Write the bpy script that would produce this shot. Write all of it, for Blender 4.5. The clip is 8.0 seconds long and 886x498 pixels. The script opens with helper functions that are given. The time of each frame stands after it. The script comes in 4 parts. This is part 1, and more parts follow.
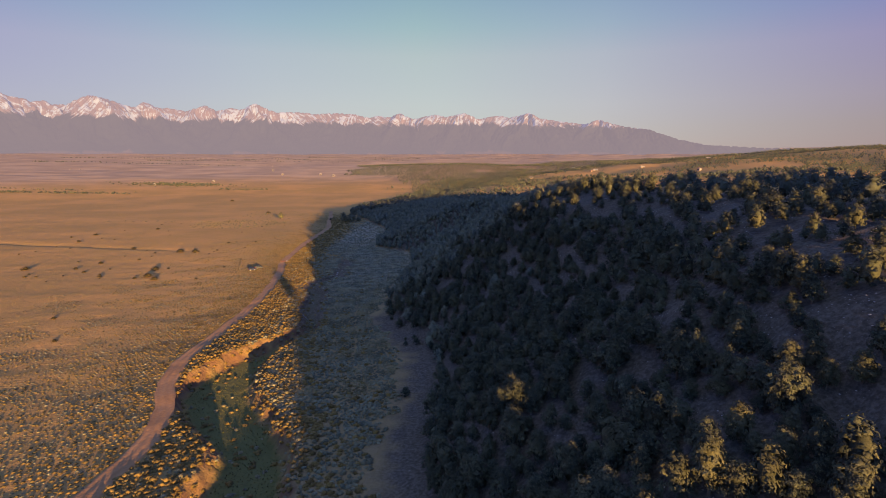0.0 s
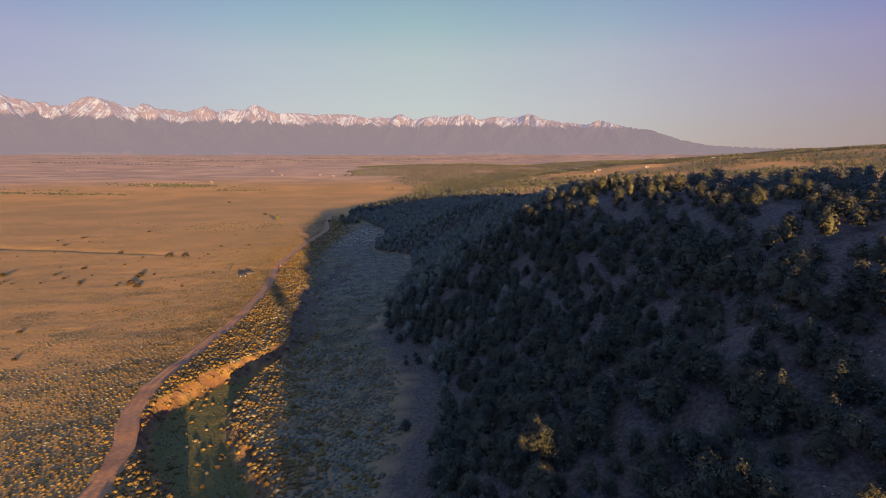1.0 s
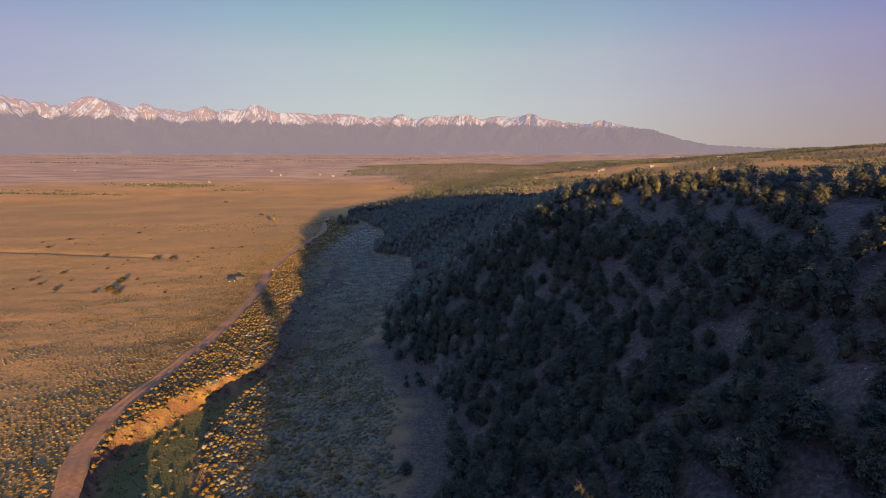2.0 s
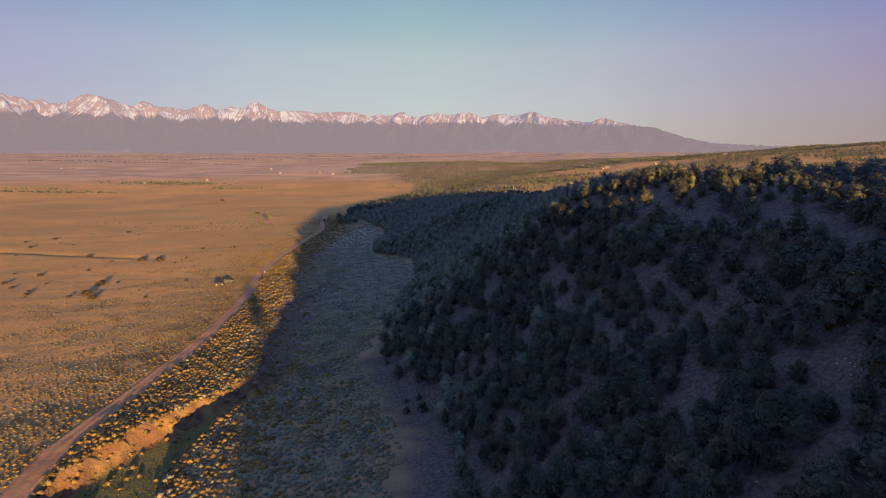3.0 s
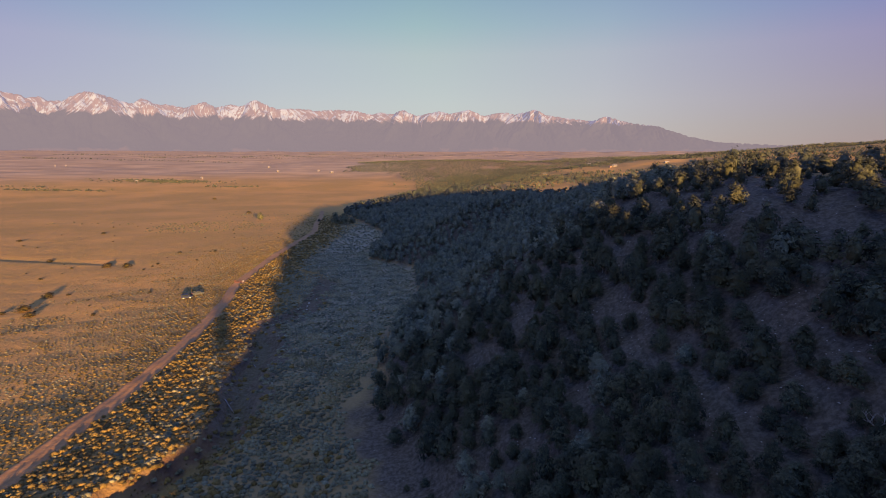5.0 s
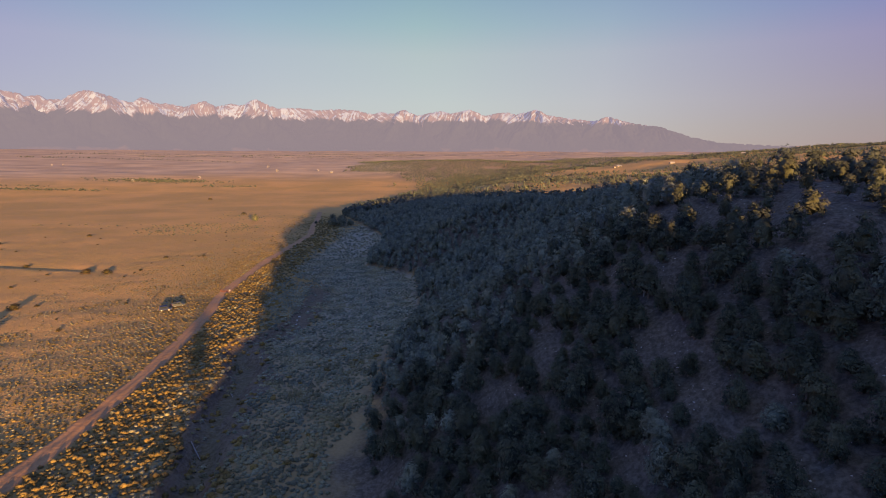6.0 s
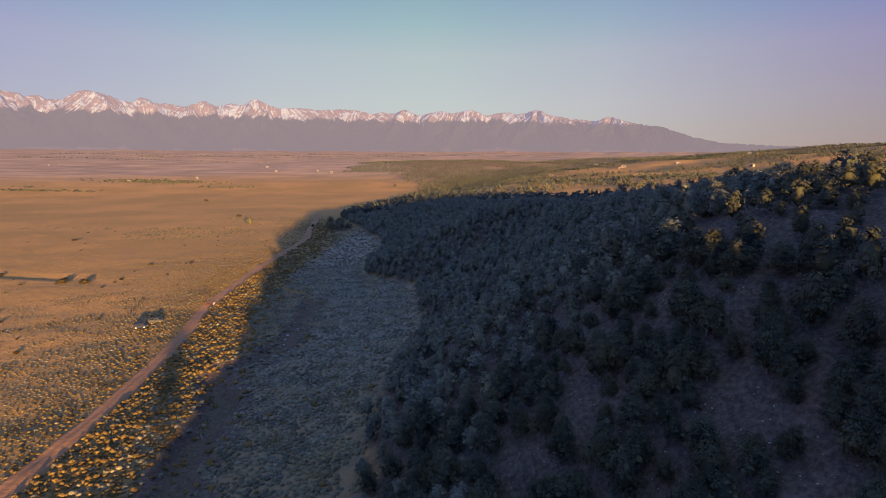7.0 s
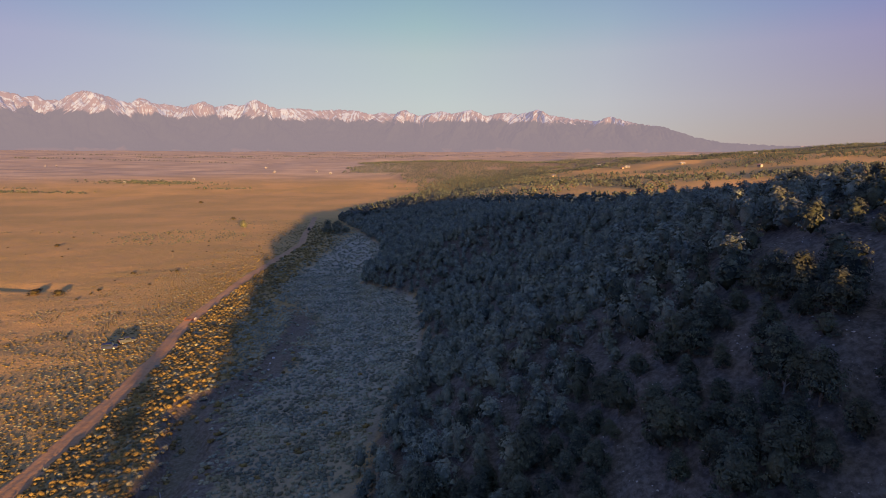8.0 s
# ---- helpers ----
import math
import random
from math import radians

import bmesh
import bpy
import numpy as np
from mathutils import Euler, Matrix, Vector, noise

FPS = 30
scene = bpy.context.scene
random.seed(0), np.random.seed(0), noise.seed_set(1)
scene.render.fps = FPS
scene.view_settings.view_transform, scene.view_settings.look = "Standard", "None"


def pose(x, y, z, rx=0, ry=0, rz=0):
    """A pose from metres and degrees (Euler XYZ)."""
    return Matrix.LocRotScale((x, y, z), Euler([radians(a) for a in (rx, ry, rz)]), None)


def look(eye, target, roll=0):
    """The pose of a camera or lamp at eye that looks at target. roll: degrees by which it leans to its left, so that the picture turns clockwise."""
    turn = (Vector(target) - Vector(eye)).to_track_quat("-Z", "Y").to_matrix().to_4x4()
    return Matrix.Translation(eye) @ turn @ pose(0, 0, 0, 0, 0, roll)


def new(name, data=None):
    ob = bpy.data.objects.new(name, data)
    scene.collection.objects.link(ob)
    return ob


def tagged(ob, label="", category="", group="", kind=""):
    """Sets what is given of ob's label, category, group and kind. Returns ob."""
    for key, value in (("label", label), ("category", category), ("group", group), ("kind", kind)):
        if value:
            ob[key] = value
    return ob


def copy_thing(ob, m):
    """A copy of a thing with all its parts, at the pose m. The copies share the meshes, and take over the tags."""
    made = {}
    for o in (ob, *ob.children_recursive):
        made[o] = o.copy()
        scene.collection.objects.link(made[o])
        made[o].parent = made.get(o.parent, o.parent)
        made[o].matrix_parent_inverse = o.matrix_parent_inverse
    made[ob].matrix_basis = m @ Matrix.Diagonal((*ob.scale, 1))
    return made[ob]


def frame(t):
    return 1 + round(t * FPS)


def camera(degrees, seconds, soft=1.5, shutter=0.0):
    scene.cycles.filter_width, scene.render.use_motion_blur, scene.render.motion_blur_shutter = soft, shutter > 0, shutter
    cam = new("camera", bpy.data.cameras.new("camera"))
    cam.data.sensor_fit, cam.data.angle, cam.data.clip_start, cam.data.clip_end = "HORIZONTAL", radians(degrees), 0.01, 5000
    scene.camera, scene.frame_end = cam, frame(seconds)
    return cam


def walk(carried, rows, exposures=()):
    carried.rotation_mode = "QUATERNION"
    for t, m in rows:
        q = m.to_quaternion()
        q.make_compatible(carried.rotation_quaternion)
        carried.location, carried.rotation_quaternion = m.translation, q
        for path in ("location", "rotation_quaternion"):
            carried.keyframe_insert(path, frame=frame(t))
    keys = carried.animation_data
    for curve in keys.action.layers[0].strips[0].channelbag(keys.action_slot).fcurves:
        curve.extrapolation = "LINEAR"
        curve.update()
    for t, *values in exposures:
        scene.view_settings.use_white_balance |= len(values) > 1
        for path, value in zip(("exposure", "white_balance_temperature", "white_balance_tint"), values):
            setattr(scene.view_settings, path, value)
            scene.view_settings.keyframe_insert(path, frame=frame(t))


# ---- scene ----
cam = camera(77.5, 8.0, soft=0.65)
METRES, EYE, TILT, LEAN, TURN = 140.0, 62.0, -9.4, 0.0, 0.0
ROWS = [
    (0.0, 0.0, 0.0, 0.0, -0.0, 0.0, -0.0),
    (0.5, -0.0035, 0.061, 0.0073, 0.04, 0.05, 0.04),
    (1.0, -0.0074, 0.1227, 0.0127, 0.08, 0.09, 0.06),
    (1.5, -0.0115, 0.185, 0.0177, 0.11, 0.14, 0.08),
    (3.0, -0.0233, 0.3749, 0.0301, 0.24, -0.06, 0.07),
    (3.5, -0.0271, 0.4353, 0.0336, 0.28, -0.08, 0.07),
    (4.0, -0.0315, 0.498, 0.0387, 0.3, -0.09, 0.05),
    (4.5, -0.0364, 0.5615, 0.044, 0.31, -0.14, 0.02),
    (6.0, -0.0488, 0.7485, 0.0699, 0.37, -0.15, -0.22),
    (6.5, -0.0532, 0.8097, 0.0809, 0.41, -0.12, -0.24),
    (7.0, -0.0569, 0.871, 0.0921, 0.45, -0.14, -0.24),
    (7.5, -0.0606, 0.931, 0.1027, 0.49, -0.14, -0.19),
    (8.0, -0.065, 0.9904, 0.1129, 0.47, -0.11, -0.16),
]
walk(cam, [(t, pose(0, 0, EYE, TILT, LEAN, TURN) @ pose(METRES * x, METRES * y, METRES * z, 90 + pitch, roll, yaw)) for t, x, y, z, yaw, pitch, roll in ROWS],
     exposures=[(0.0, 2.0), (8.0, 2.0)])

# ---- light ----
SUN_AZ, SUN_EL = 22.5, 6.0          # degrees right of straight behind, degrees up
to_sun = Vector((math.sin(radians(SUN_AZ)) * math.cos(radians(SUN_EL)), -math.cos(radians(SUN_AZ)) * math.cos(radians(SUN_EL)), math.sin(radians(SUN_EL))))
world = bpy.data.worlds.new("world")
scene.world = world
world.use_nodes = True
wn, wl = world.node_tree.nodes, world.node_tree.links
sky = wn.new("ShaderNodeTexSky")
sky.sky_type, sky.sun_disc = "NISHITA", False
sky.sun_elevation, sky.sun_rotation = radians(SUN_EL), radians(180 - SUN_AZ)
sky.altitude, sky.air_density, sky.dust_density, sky.ozone_density = 2400, 1.0, 1.2, 2.0
# hazy evening air: the clear sky is veiled with grey-lilac, paler towards the horizon
wc = wn.new("ShaderNodeTexCoord")
ws = wn.new("ShaderNodeSeparateXYZ")
wl.new(wc.outputs["Generated"], ws.inputs[0])
veil = wn.new("ShaderNodeValToRGB")
for stop, col in ((0.0, (1.15, 1.00, 0.99)), (0.09, (1.24, 1.15, 1.06)), (0.17, (1.17, 1.14, 1.05)), (0.215, (0.90, 1.04, 1.02)), (0.27, (0.66, 0.86, 1.0)), (0.45, (0.28, 0.98, 3.0)), (1.0, (0.22, 1.02, 3.7))):
    e = veil.color_ramp.elements.new(stop)
    e.color = (*col, 1)
veil.color_ramp.elements.remove(veil.color_ramp.elements[0])
veil.color_ramp.elements.remove(veil.color_ramp.elements[-1])
wl.new(ws.outputs["Z"], veil.inputs["Fac"])
wm = wn.new("ShaderNodeMix")
wm.data_type = "RGBA"
wm.inputs[0].default_value = 0.9
wl.new(sky.outputs["Color"], wm.inputs[6])
wl.new(veil.outputs["Color"], wm.inputs[7])
wn["Background"].inputs["Strength"].default_value = 0.1
# a little duller and more violet to both sides
wx = wn.new("ShaderNodeMapRange")
wx.inputs["From Min"].default_value, wx.inputs["From Max"].default_value = -1.0, 1.0
wl.new(ws.outputs["X"], wx.inputs["Value"])
def side_tint(stops):
    r = wn.new("ShaderNodeValToRGB")
    for stop, col in stops:
        e = r.color_ramp.elements.new(stop)
        e.color = (*col, 1)
    r.color_ramp.elements.remove(r.color_ramp.elements[0])
    r.color_ramp.elements.remove(r.color_ramp.elements[-1])
    wl.new(wx.outputs["Result"], r.inputs["Fac"])
    return r.outputs["Color"]


low_tint = side_tint(((0.19, (0.80, 0.76, 0.92)), (0.36, (0.97, 0.94, 0.97)), (0.5, (1.0, 1.0, 1.0)), (0.63, (0.97, 0.91, 0.95)), (0.82, (0.70, 0.58, 0.64))))
high_tint = side_tint(((0.19, (0.78, 0.72, 1.02)), (0.34, (0.88, 0.95, 1.04)), (0.48, (0.93, 1.04, 1.0)), (0.63, (0.90, 0.93, 1.06)), (0.82, (0.64, 0.55, 1.02))))
wh = wn.new("ShaderNodeMapRange")
wh.inputs["From Min"].default_value, wh.inputs["From Max"].default_value = 0.05, 0.22
wl.new(ws.outputs["Z"], wh.inputs["Value"])
wide = wn.new("ShaderNodeMix")
wide.data_type = "RGBA"
wl.new(wh.outputs["Result"], wide.inputs[0])
wl.new(low_tint, wide.inputs[6])
wl.new(high_tint, wide.inputs[7])
wt = wn.new("ShaderNodeMix")
wt.data_type, wt.blend_type = "RGBA", "MULTIPLY"
wt.inputs[0].default_value = 1.0
wl.new(wm.outputs[2], wt.inputs[6])
wl.new(wide.outputs[2], wt.inputs[7])
wl.new(wt.outputs[2], wn["Background"].inputs["Color"])
sun = new("sun", bpy.data.lights.new("sun", "SUN"))
sun.data.energy, sun.data.angle, sun.data.color = 4.4, radians(0.5), (1.0, 0.55, 0.175)
sun.matrix_world = look(tuple(to_sun * 1000), (0, 0, 0))


# ---- materials ----
def material(name):
    m = bpy.data.materials.new(name)
    m.use_nodes = True
    return m, m.node_tree.nodes, m.node_tree.links, m.node_tree.nodes["Principled BSDF"]


def noise_tex(n, l, scale, detail=4.0, rough=0.6, vec=None):
    t = n.new("ShaderNodeTexNoise")
    t.inputs["Scale"].default_value, t.inputs["Detail"].default_value, t.inputs["Roughness"].default_value = scale, detail, rough
    if vec is None:
        vec = n.new("ShaderNodeNewGeometry").outputs["Position"]
    l.new(vec, t.inputs["Vector"])
    return t.outputs["Fac"]


def ramp(n, l, fac, stops):
    r = n.new("ShaderNodeValToRGB")
    while len(r.color_ramp.elements) < len(stops):
        r.color_ramp.elements.new(0.5)
    for e, (p, c) in zip(r.color_ramp.elements, stops):
        e.position, e.color = p, (*c, 1)
    l.new(fac, r.inputs["Fac"])
    return r.outputs["Color"]


def mix(n, l, fac, a, b, kind="MIX"):
    m = n.new("ShaderNodeMix")
    m.data_type, m.blend_type = "RGBA", kind
    for sock, v in ((m.inputs[0], fac), (m.inputs[6], a), (m.inputs[7], b)):
        if isinstance(v, (int, float)):
            sock.default_value = v
        elif isinstance(v, tuple):
            sock.default_value = (*v, 1)
        else:
            l.new(v, sock)
    return m.outputs[2]


def maths(n, l, op, a, b=0.0, clamp=False):
    m = n.new("ShaderNodeMath")
    m.operation, m.use_clamp = op, clamp
    for sock, v in ((m.inputs[0], a), (m.inputs[1], b)):
        if isinstance(v, (int, float)):
            sock.default_value = v
        else:
            l.new(v, sock)
    return m.outputs[0]


def bump(n, l, b, height, strength, distance):
    k = n.new("ShaderNodeBump")
    k.inputs["Strength"].default_value, k.inputs["Distance"].default_value = strength, distance
    l.new(height, k.inputs["Height"])
    l.new(k.outputs["Normal"], b.inputs["Normal"])


def simple(name, a, b, scale, rough=0.9, strength=0.4, distance=0.05, metal=0.0):
    """Two tones of one surface, mottled at two sizes, with relief."""
    m, n, l, p = material(name)
    f = noise_tex(n, l, scale, 6.0, 0.65)
    g = noise_tex(n, l, scale * 0.12, 3.0, 0.5)
    c = mix(n, l, ramp(n, l, f, [(0.3, (0, 0, 0)), (0.7, (1, 1, 1))]), a, b)
    c = mix(n, l, 0.5, c, ramp(n, l, g, [(0.3, (0.62, 0.62, 0.62)), (0.7, (1.25, 1.25, 1.25))]), "MULTIPLY")
    l.new(c, p.inputs["Base Color"])
    p.inputs["Roughness"].default_value, p.inputs["Metallic"].default_value = rough, metal
    bump(n, l, p, f, strength, distance)
    return m


def foliage(name, dark, light, dry, scale):
    """Needles or leaves: tone by twig, and drier tints over whole plants."""
    m, n, l, p = material(name)
    geo = n.new("ShaderNodeNewGeometry")
    c = mix(n, l, geo.outputs["Random Per Island"], dark, light)
    big = noise_tex(n, l, scale, 2.0, 0.5, geo.outputs["Position"])
    c = mix(n, l, ramp(n, l, big, [(0.42, (0, 0, 0)), (0.68, (1, 1, 1))]), c, dry)
    fine = noise_tex(n, l, 7.0, 4.0, 0.75, geo.outputs["Position"])
    c = mix(n, l, 0.85, c, ramp(n, l, fine, [(0.34, (0.55, 0.55, 0.55)), (0.5, (0.97, 0.97, 0.97)), (0.68, (1.4, 1.4, 1.36))]), "MULTIPLY")
    plant = noise_tex(n, l, scale * 1.7, 1.0, 0.5, geo.outputs["Position"])
    c = mix(n, l, 0.8, c, ramp(n, l, plant, [(0.36, (0.62, 0.64, 0.66)), (0.64, (1.35, 1.35, 1.35))]), "MULTIPLY")
    l.new(c, p.inputs["Base Color"])
    bump(n, l, p, fine, 0.9, 0.12)
    p.inputs["Roughness"].default_value = 0.85
    p.inputs["Specular IOR Level"].default_value = 0.2
    return m


def ground_material():
    m, n, l, p = material("valley ground")
    pos = n.new("ShaderNodeNewGeometry").outputs["Position"]

    def mask(name):
        a = n.new("ShaderNodeAttribute")
        a.attribute_name = name
        return a.outputs["Fac"]

    fine = noise_tex(n, l, 1.6, 6.0, 0.7, pos)
    mid = noise_tex(n, l, 0.16, 5.0, 0.6, pos)
    broad = noise_tex(n, l, 0.012, 4.0, 0.55, pos)
    grass = mix(n, l, ramp(n, l, fine, [(0.35, (0, 0, 0)), (0.65, (1, 1, 1))]), (0.285, 0.171, 0.061), (0.445, 0.284, 0.108))
    grass = mix(n, l, ramp(n, l, mid, [(0.4, (0, 0, 0)), (0.65, (0.7, 0.7, 0.7))]), grass, (0.326, 0.225, 0.073))
    grass = mix(n, l, ramp(n, l, broad, [(0.42, (0, 0, 0)), (0.62, (0.6, 0.6, 0.6))]), grass, (0.520, 0.298, 0.106))
    # the plain is greyed and paled in colour for the haze over it
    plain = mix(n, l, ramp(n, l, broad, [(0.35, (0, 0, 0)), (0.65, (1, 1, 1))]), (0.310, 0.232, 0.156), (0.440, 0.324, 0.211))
    # fields, creeks and dry beds lie in long bands across the far plain
    stretched = n.new("ShaderNodeVectorMath")
    stretched.operation = "MULTIPLY"
    stretched.inputs[1].default_value = (0.0016, 0.022, 0.0)
    l.new(pos, stretched.inputs[0])
    bands = noise_tex(n, l, 1.0, 5.0, 0.65, stretched.outputs[0])
    plain = mix(n, l, ramp(n, l, bands, [(0.36, (0.7, 0.7, 0.7)), (0.46, (0, 0, 0))]), plain, (0.22, 0.18, 0.14))
    plain = mix(n, l, ramp(n, l, bands, [(0.58, (0, 0, 0)), (0.66, (0.7, 0.7, 0.7))]), plain, (0.49, 0.37, 0.25))
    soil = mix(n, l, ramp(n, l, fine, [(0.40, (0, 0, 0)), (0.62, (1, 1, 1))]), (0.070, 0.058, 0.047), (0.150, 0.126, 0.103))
    sand = mix(n, l, fine, (0.117, 0.067, 0.040), (0.185, 0.110, 0.066))
    green = mix(n, l, mid, (0.085, 0.088, 0.034), (0.155, 0.148, 0.052))
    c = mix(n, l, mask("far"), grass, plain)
    litter = mix(n, l, fine, (0.190, 0.130, 0.052), (0.330, 0.224, 0.090))
    # the meadow's grey shade and far haze are put into this litter colour
    litter = mix(n, l, mask("pale"), litter, mix(n, l, fine, (0.185, 0.168, 0.124), (0.340, 0.309, 0.230)))
    c = mix(n, l, mask("brush"), c, litter)
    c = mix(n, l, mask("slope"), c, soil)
    c = mix(n, l, mask("floor"), c, mix(n, l, mid, (0.16, 0.115, 0.07), (0.26, 0.185, 0.12)))
    c = mix(n, l, mask("meadow"), c, green)
    c = mix(n, l, mask("bank"), c, sand)
    l.new(c, p.inputs["Base Color"])
    p.inputs["Roughness"].default_value = 0.95
    p.inputs["Specular IOR Level"].default_value = 0.1
    h = maths(n, l, "ADD", fine, maths(n, l, "MULTIPLY", mid, 2.0))
    bump(n, l, p, h, 0.9, 0.35)
    return m


def mountain_material():
    m, n, l, p = material("far mountain range with haze glow")
    pos = n.new("ShaderNodeNewGeometry").outputs["Position"]

    def field(name):
        k = n.new("ShaderNodeAttribute")
        k.attribute_name = name
        return k.outputs["Fac"]

    def along(scale_u, scale_v):
        c = n.new("ShaderNodeCombineXYZ")
        l.new(maths(n, l, "MULTIPLY", field("run"), scale_u), c.inputs[0])
        l.new(maths(n, l, "MULTIPLY", field("deep"), scale_v), c.inputs[1])
        return c.outputs[0]

    a = noise_tex(n, l, 0.02, 6.0, 0.65, pos)
    b = noise_tex(n, l, 0.0024, 4.0, 0.55, pos)
    lines = noise_tex(n, l, 1.0, 6.0, 0.72, along(0.075, 4.0))
    broad = noise_tex(n, l, 1.0, 4.0, 0.6, along(0.012, 3.0))
    alt = field("alt")
    forest = mix(n, l, a, (0.005, 0.007, 0.009), (0.013, 0.015, 0.019))
    rock = mix(n, l, lines, (0.050, 0.040, 0.048), (0.105, 0.082, 0.086))
    # bare rock and snow above the trees, both in streaks that run down the spurs
    edge = maths(n, l, "ADD", alt, maths(n, l, "MULTIPLY", maths(n, l, "SUBTRACT", broad, 0.5), 1.5))
    edge = maths(n, l, "ADD", edge, maths(n, l, "MULTIPLY", maths(n, l, "SUBTRACT", lines, 0.5), 0.7))
    c = mix(n, l, maths(n, l, "MULTIPLY", maths(n, l, "SUBTRACT", edge, 0.12), 7.0, True), forest, rock)
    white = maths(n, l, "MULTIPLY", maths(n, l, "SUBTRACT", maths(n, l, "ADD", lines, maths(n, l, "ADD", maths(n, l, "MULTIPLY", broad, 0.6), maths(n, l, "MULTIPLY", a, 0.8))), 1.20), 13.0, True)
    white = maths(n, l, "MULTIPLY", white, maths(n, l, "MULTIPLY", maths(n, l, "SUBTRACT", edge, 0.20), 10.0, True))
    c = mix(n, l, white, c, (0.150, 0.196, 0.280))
    # pale fans of the plain reach up between the woods at the foot
    fan = maths(n, l, "MULTIPLY", maths(n, l, "SUBTRACT", maths(n, l, "ADD", field("deep"), maths(n, l, "MULTIPLY", noise_tex(n, l, 1.0, 3.0, 0.5, along(0.0026, 1.0)), 0.8)), 0.47), 16.0, True)
    c = mix(n, l, fan, (0.034, 0.024, 0.020), c)
    l.new(c, p.inputs["Base Color"])
    p.inputs["Roughness"].default_value = 0.9
    p.inputs["Specular IOR Level"].default_value = 0.0
    # haze before the range is put in as an even mauve glow
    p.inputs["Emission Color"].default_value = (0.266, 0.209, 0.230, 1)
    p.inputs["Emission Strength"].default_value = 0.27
    return m


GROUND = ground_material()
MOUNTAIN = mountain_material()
ROAD = simple("packed dirt road", (0.265, 0.137, 0.055), (0.400, 0.212, 0.087), 1.2, 0.95, 0.9, 0.14)
PINYON = foliage("pinyon needles", (0.019, 0.027, 0.024), (0.088, 0.096, 0.062), (0.080, 0.081, 0.048), 0.22)
# the slope's foliage again, lightened and blued in place of haze
HAZED_TREES = foliage("slope foliage lightened for haze", (0.070, 0.088, 0.080), (0.188, 0.204, 0.154), (0.172, 0.174, 0.117), 0.22)
WOODS = foliage("distant pinyon and juniper foliage", (0.040, 0.052, 0.052), (0.084, 0.100, 0.080), (0.088, 0.092, 0.064), 0.06)
SAGE = foliage("sagebrush and rabbitbrush leaves", (0.110, 0.114, 0.076), (0.212, 0.203, 0.126), (0.188, 0.158, 0.078), 0.12)
# sagebrush again, paled to stand in for haze
HAZED_SAGE = foliage("sagebrush leaves paled for haze", (0.132, 0.139, 0.098), (0.248, 0.243, 0.165), (0.218, 0.194, 0.112), 0.12)
RABBIT = foliage("golden rabbitbrush twigs", (0.113, 0.080, 0.027), (0.190, 0.136, 0.043), (0.180, 0.119, 0.034), 0.2)
STRAW = foliage("dry grass blades", (0.144, 0.102, 0.043), (0.240, 0.174, 0.074), (0.204, 0.138, 0.054), 0.05)
MEADOW = foliage("green meadow grass", (0.052, 0.058, 0.018), (0.110, 0.112, 0.034), (0.105, 0.092, 0.034), 0.15)
WILLOW = foliage("grey-green cottonwood leaves", (0.075, 0.082, 0.055), (0.135, 0.14, 0.09), (0.11, 0.105, 0.065), 0.1)
BRUSH = foliage("olive brush twigs and leaves", (0.030, 0.026, 0.012), (0.063, 0.051, 0.020), (0.060, 0.045, 0.018), 0.2)
STONE = simple("pale broken stone", (0.30, 0.26, 0.23), (0.48, 0.43, 0.39), 3.0, 0.95, 0.6, 0.03)
DEADWOOD = simple("bleached dead wood", (0.180, 0.162, 0.150), (0.276, 0.258, 0.240), 8.0, 0.9, 0.6, 0.02)
BARK = simple("grey-brown bark", (0.10, 0.075, 0.055), (0.19, 0.15, 0.12), 9.0, 0.95, 0.8, 0.03)


# ---- the lie of the land ----
def smooth(t):
    t = np.clip(t, 0, 1)
    return t * t * (3 - 2 * t)


def fbm(x, y, scale, seed=0.0, octaves=4):
    """Cheap rolling noise from turned sine waves, about -1 to 1."""
    out, amp, tot = 0.0, 1.0, 0.0
    k = 2 * math.pi / scale
    for i in range(octaves):
        a = 1.7 * i + seed
        u, v = x * math.cos(a) + y * math.sin(a), -x * math.sin(a) + y * math.cos(a)
        out = out + amp * np.sin(k * u + 1.3 * np.sin(k * 0.7 * v + seed + i) + 2.1 * i) * np.cos(k * 0.83 * v + 0.9 * np.sin(k * 0.6 * u + i * 1.9) + seed)
        tot += amp
        amp *= 0.55
        k *= 2.07
    return out / tot


def curve(points):
    px, py = zip(*points)
    return lambda v: np.interp(v, px, py)


toe_x = curve([(-400, 30), (-80, 30), (0, 20), (30, 11), (50, 4.5), (72, 0), (85, -3.5), (105, -2), (140, -2), (167, -10), (185, -19), (220, -23), (242, -20), (270, -15), (300, -17), (335, -20),
               (358, -44), (380, -46), (450, -44), (520, -68), (560, -84), (612, -103), (700, -100), (850, -72), (1200, -20), (1500, 60), (2200, 200)])
rise = curve([(-5, 0), (0, 0.6), (16, 11), (35, 23), (50, 33.5), (60, 38.8), (72, 42), (90, 43.5), (160, 45), (400, 47)])
crest = curve([(0, 1.0), (230, 1.0), (300, 0.86), (380, 0.64), (450, 0.51), (600, 0.36), (900, 0.34)])
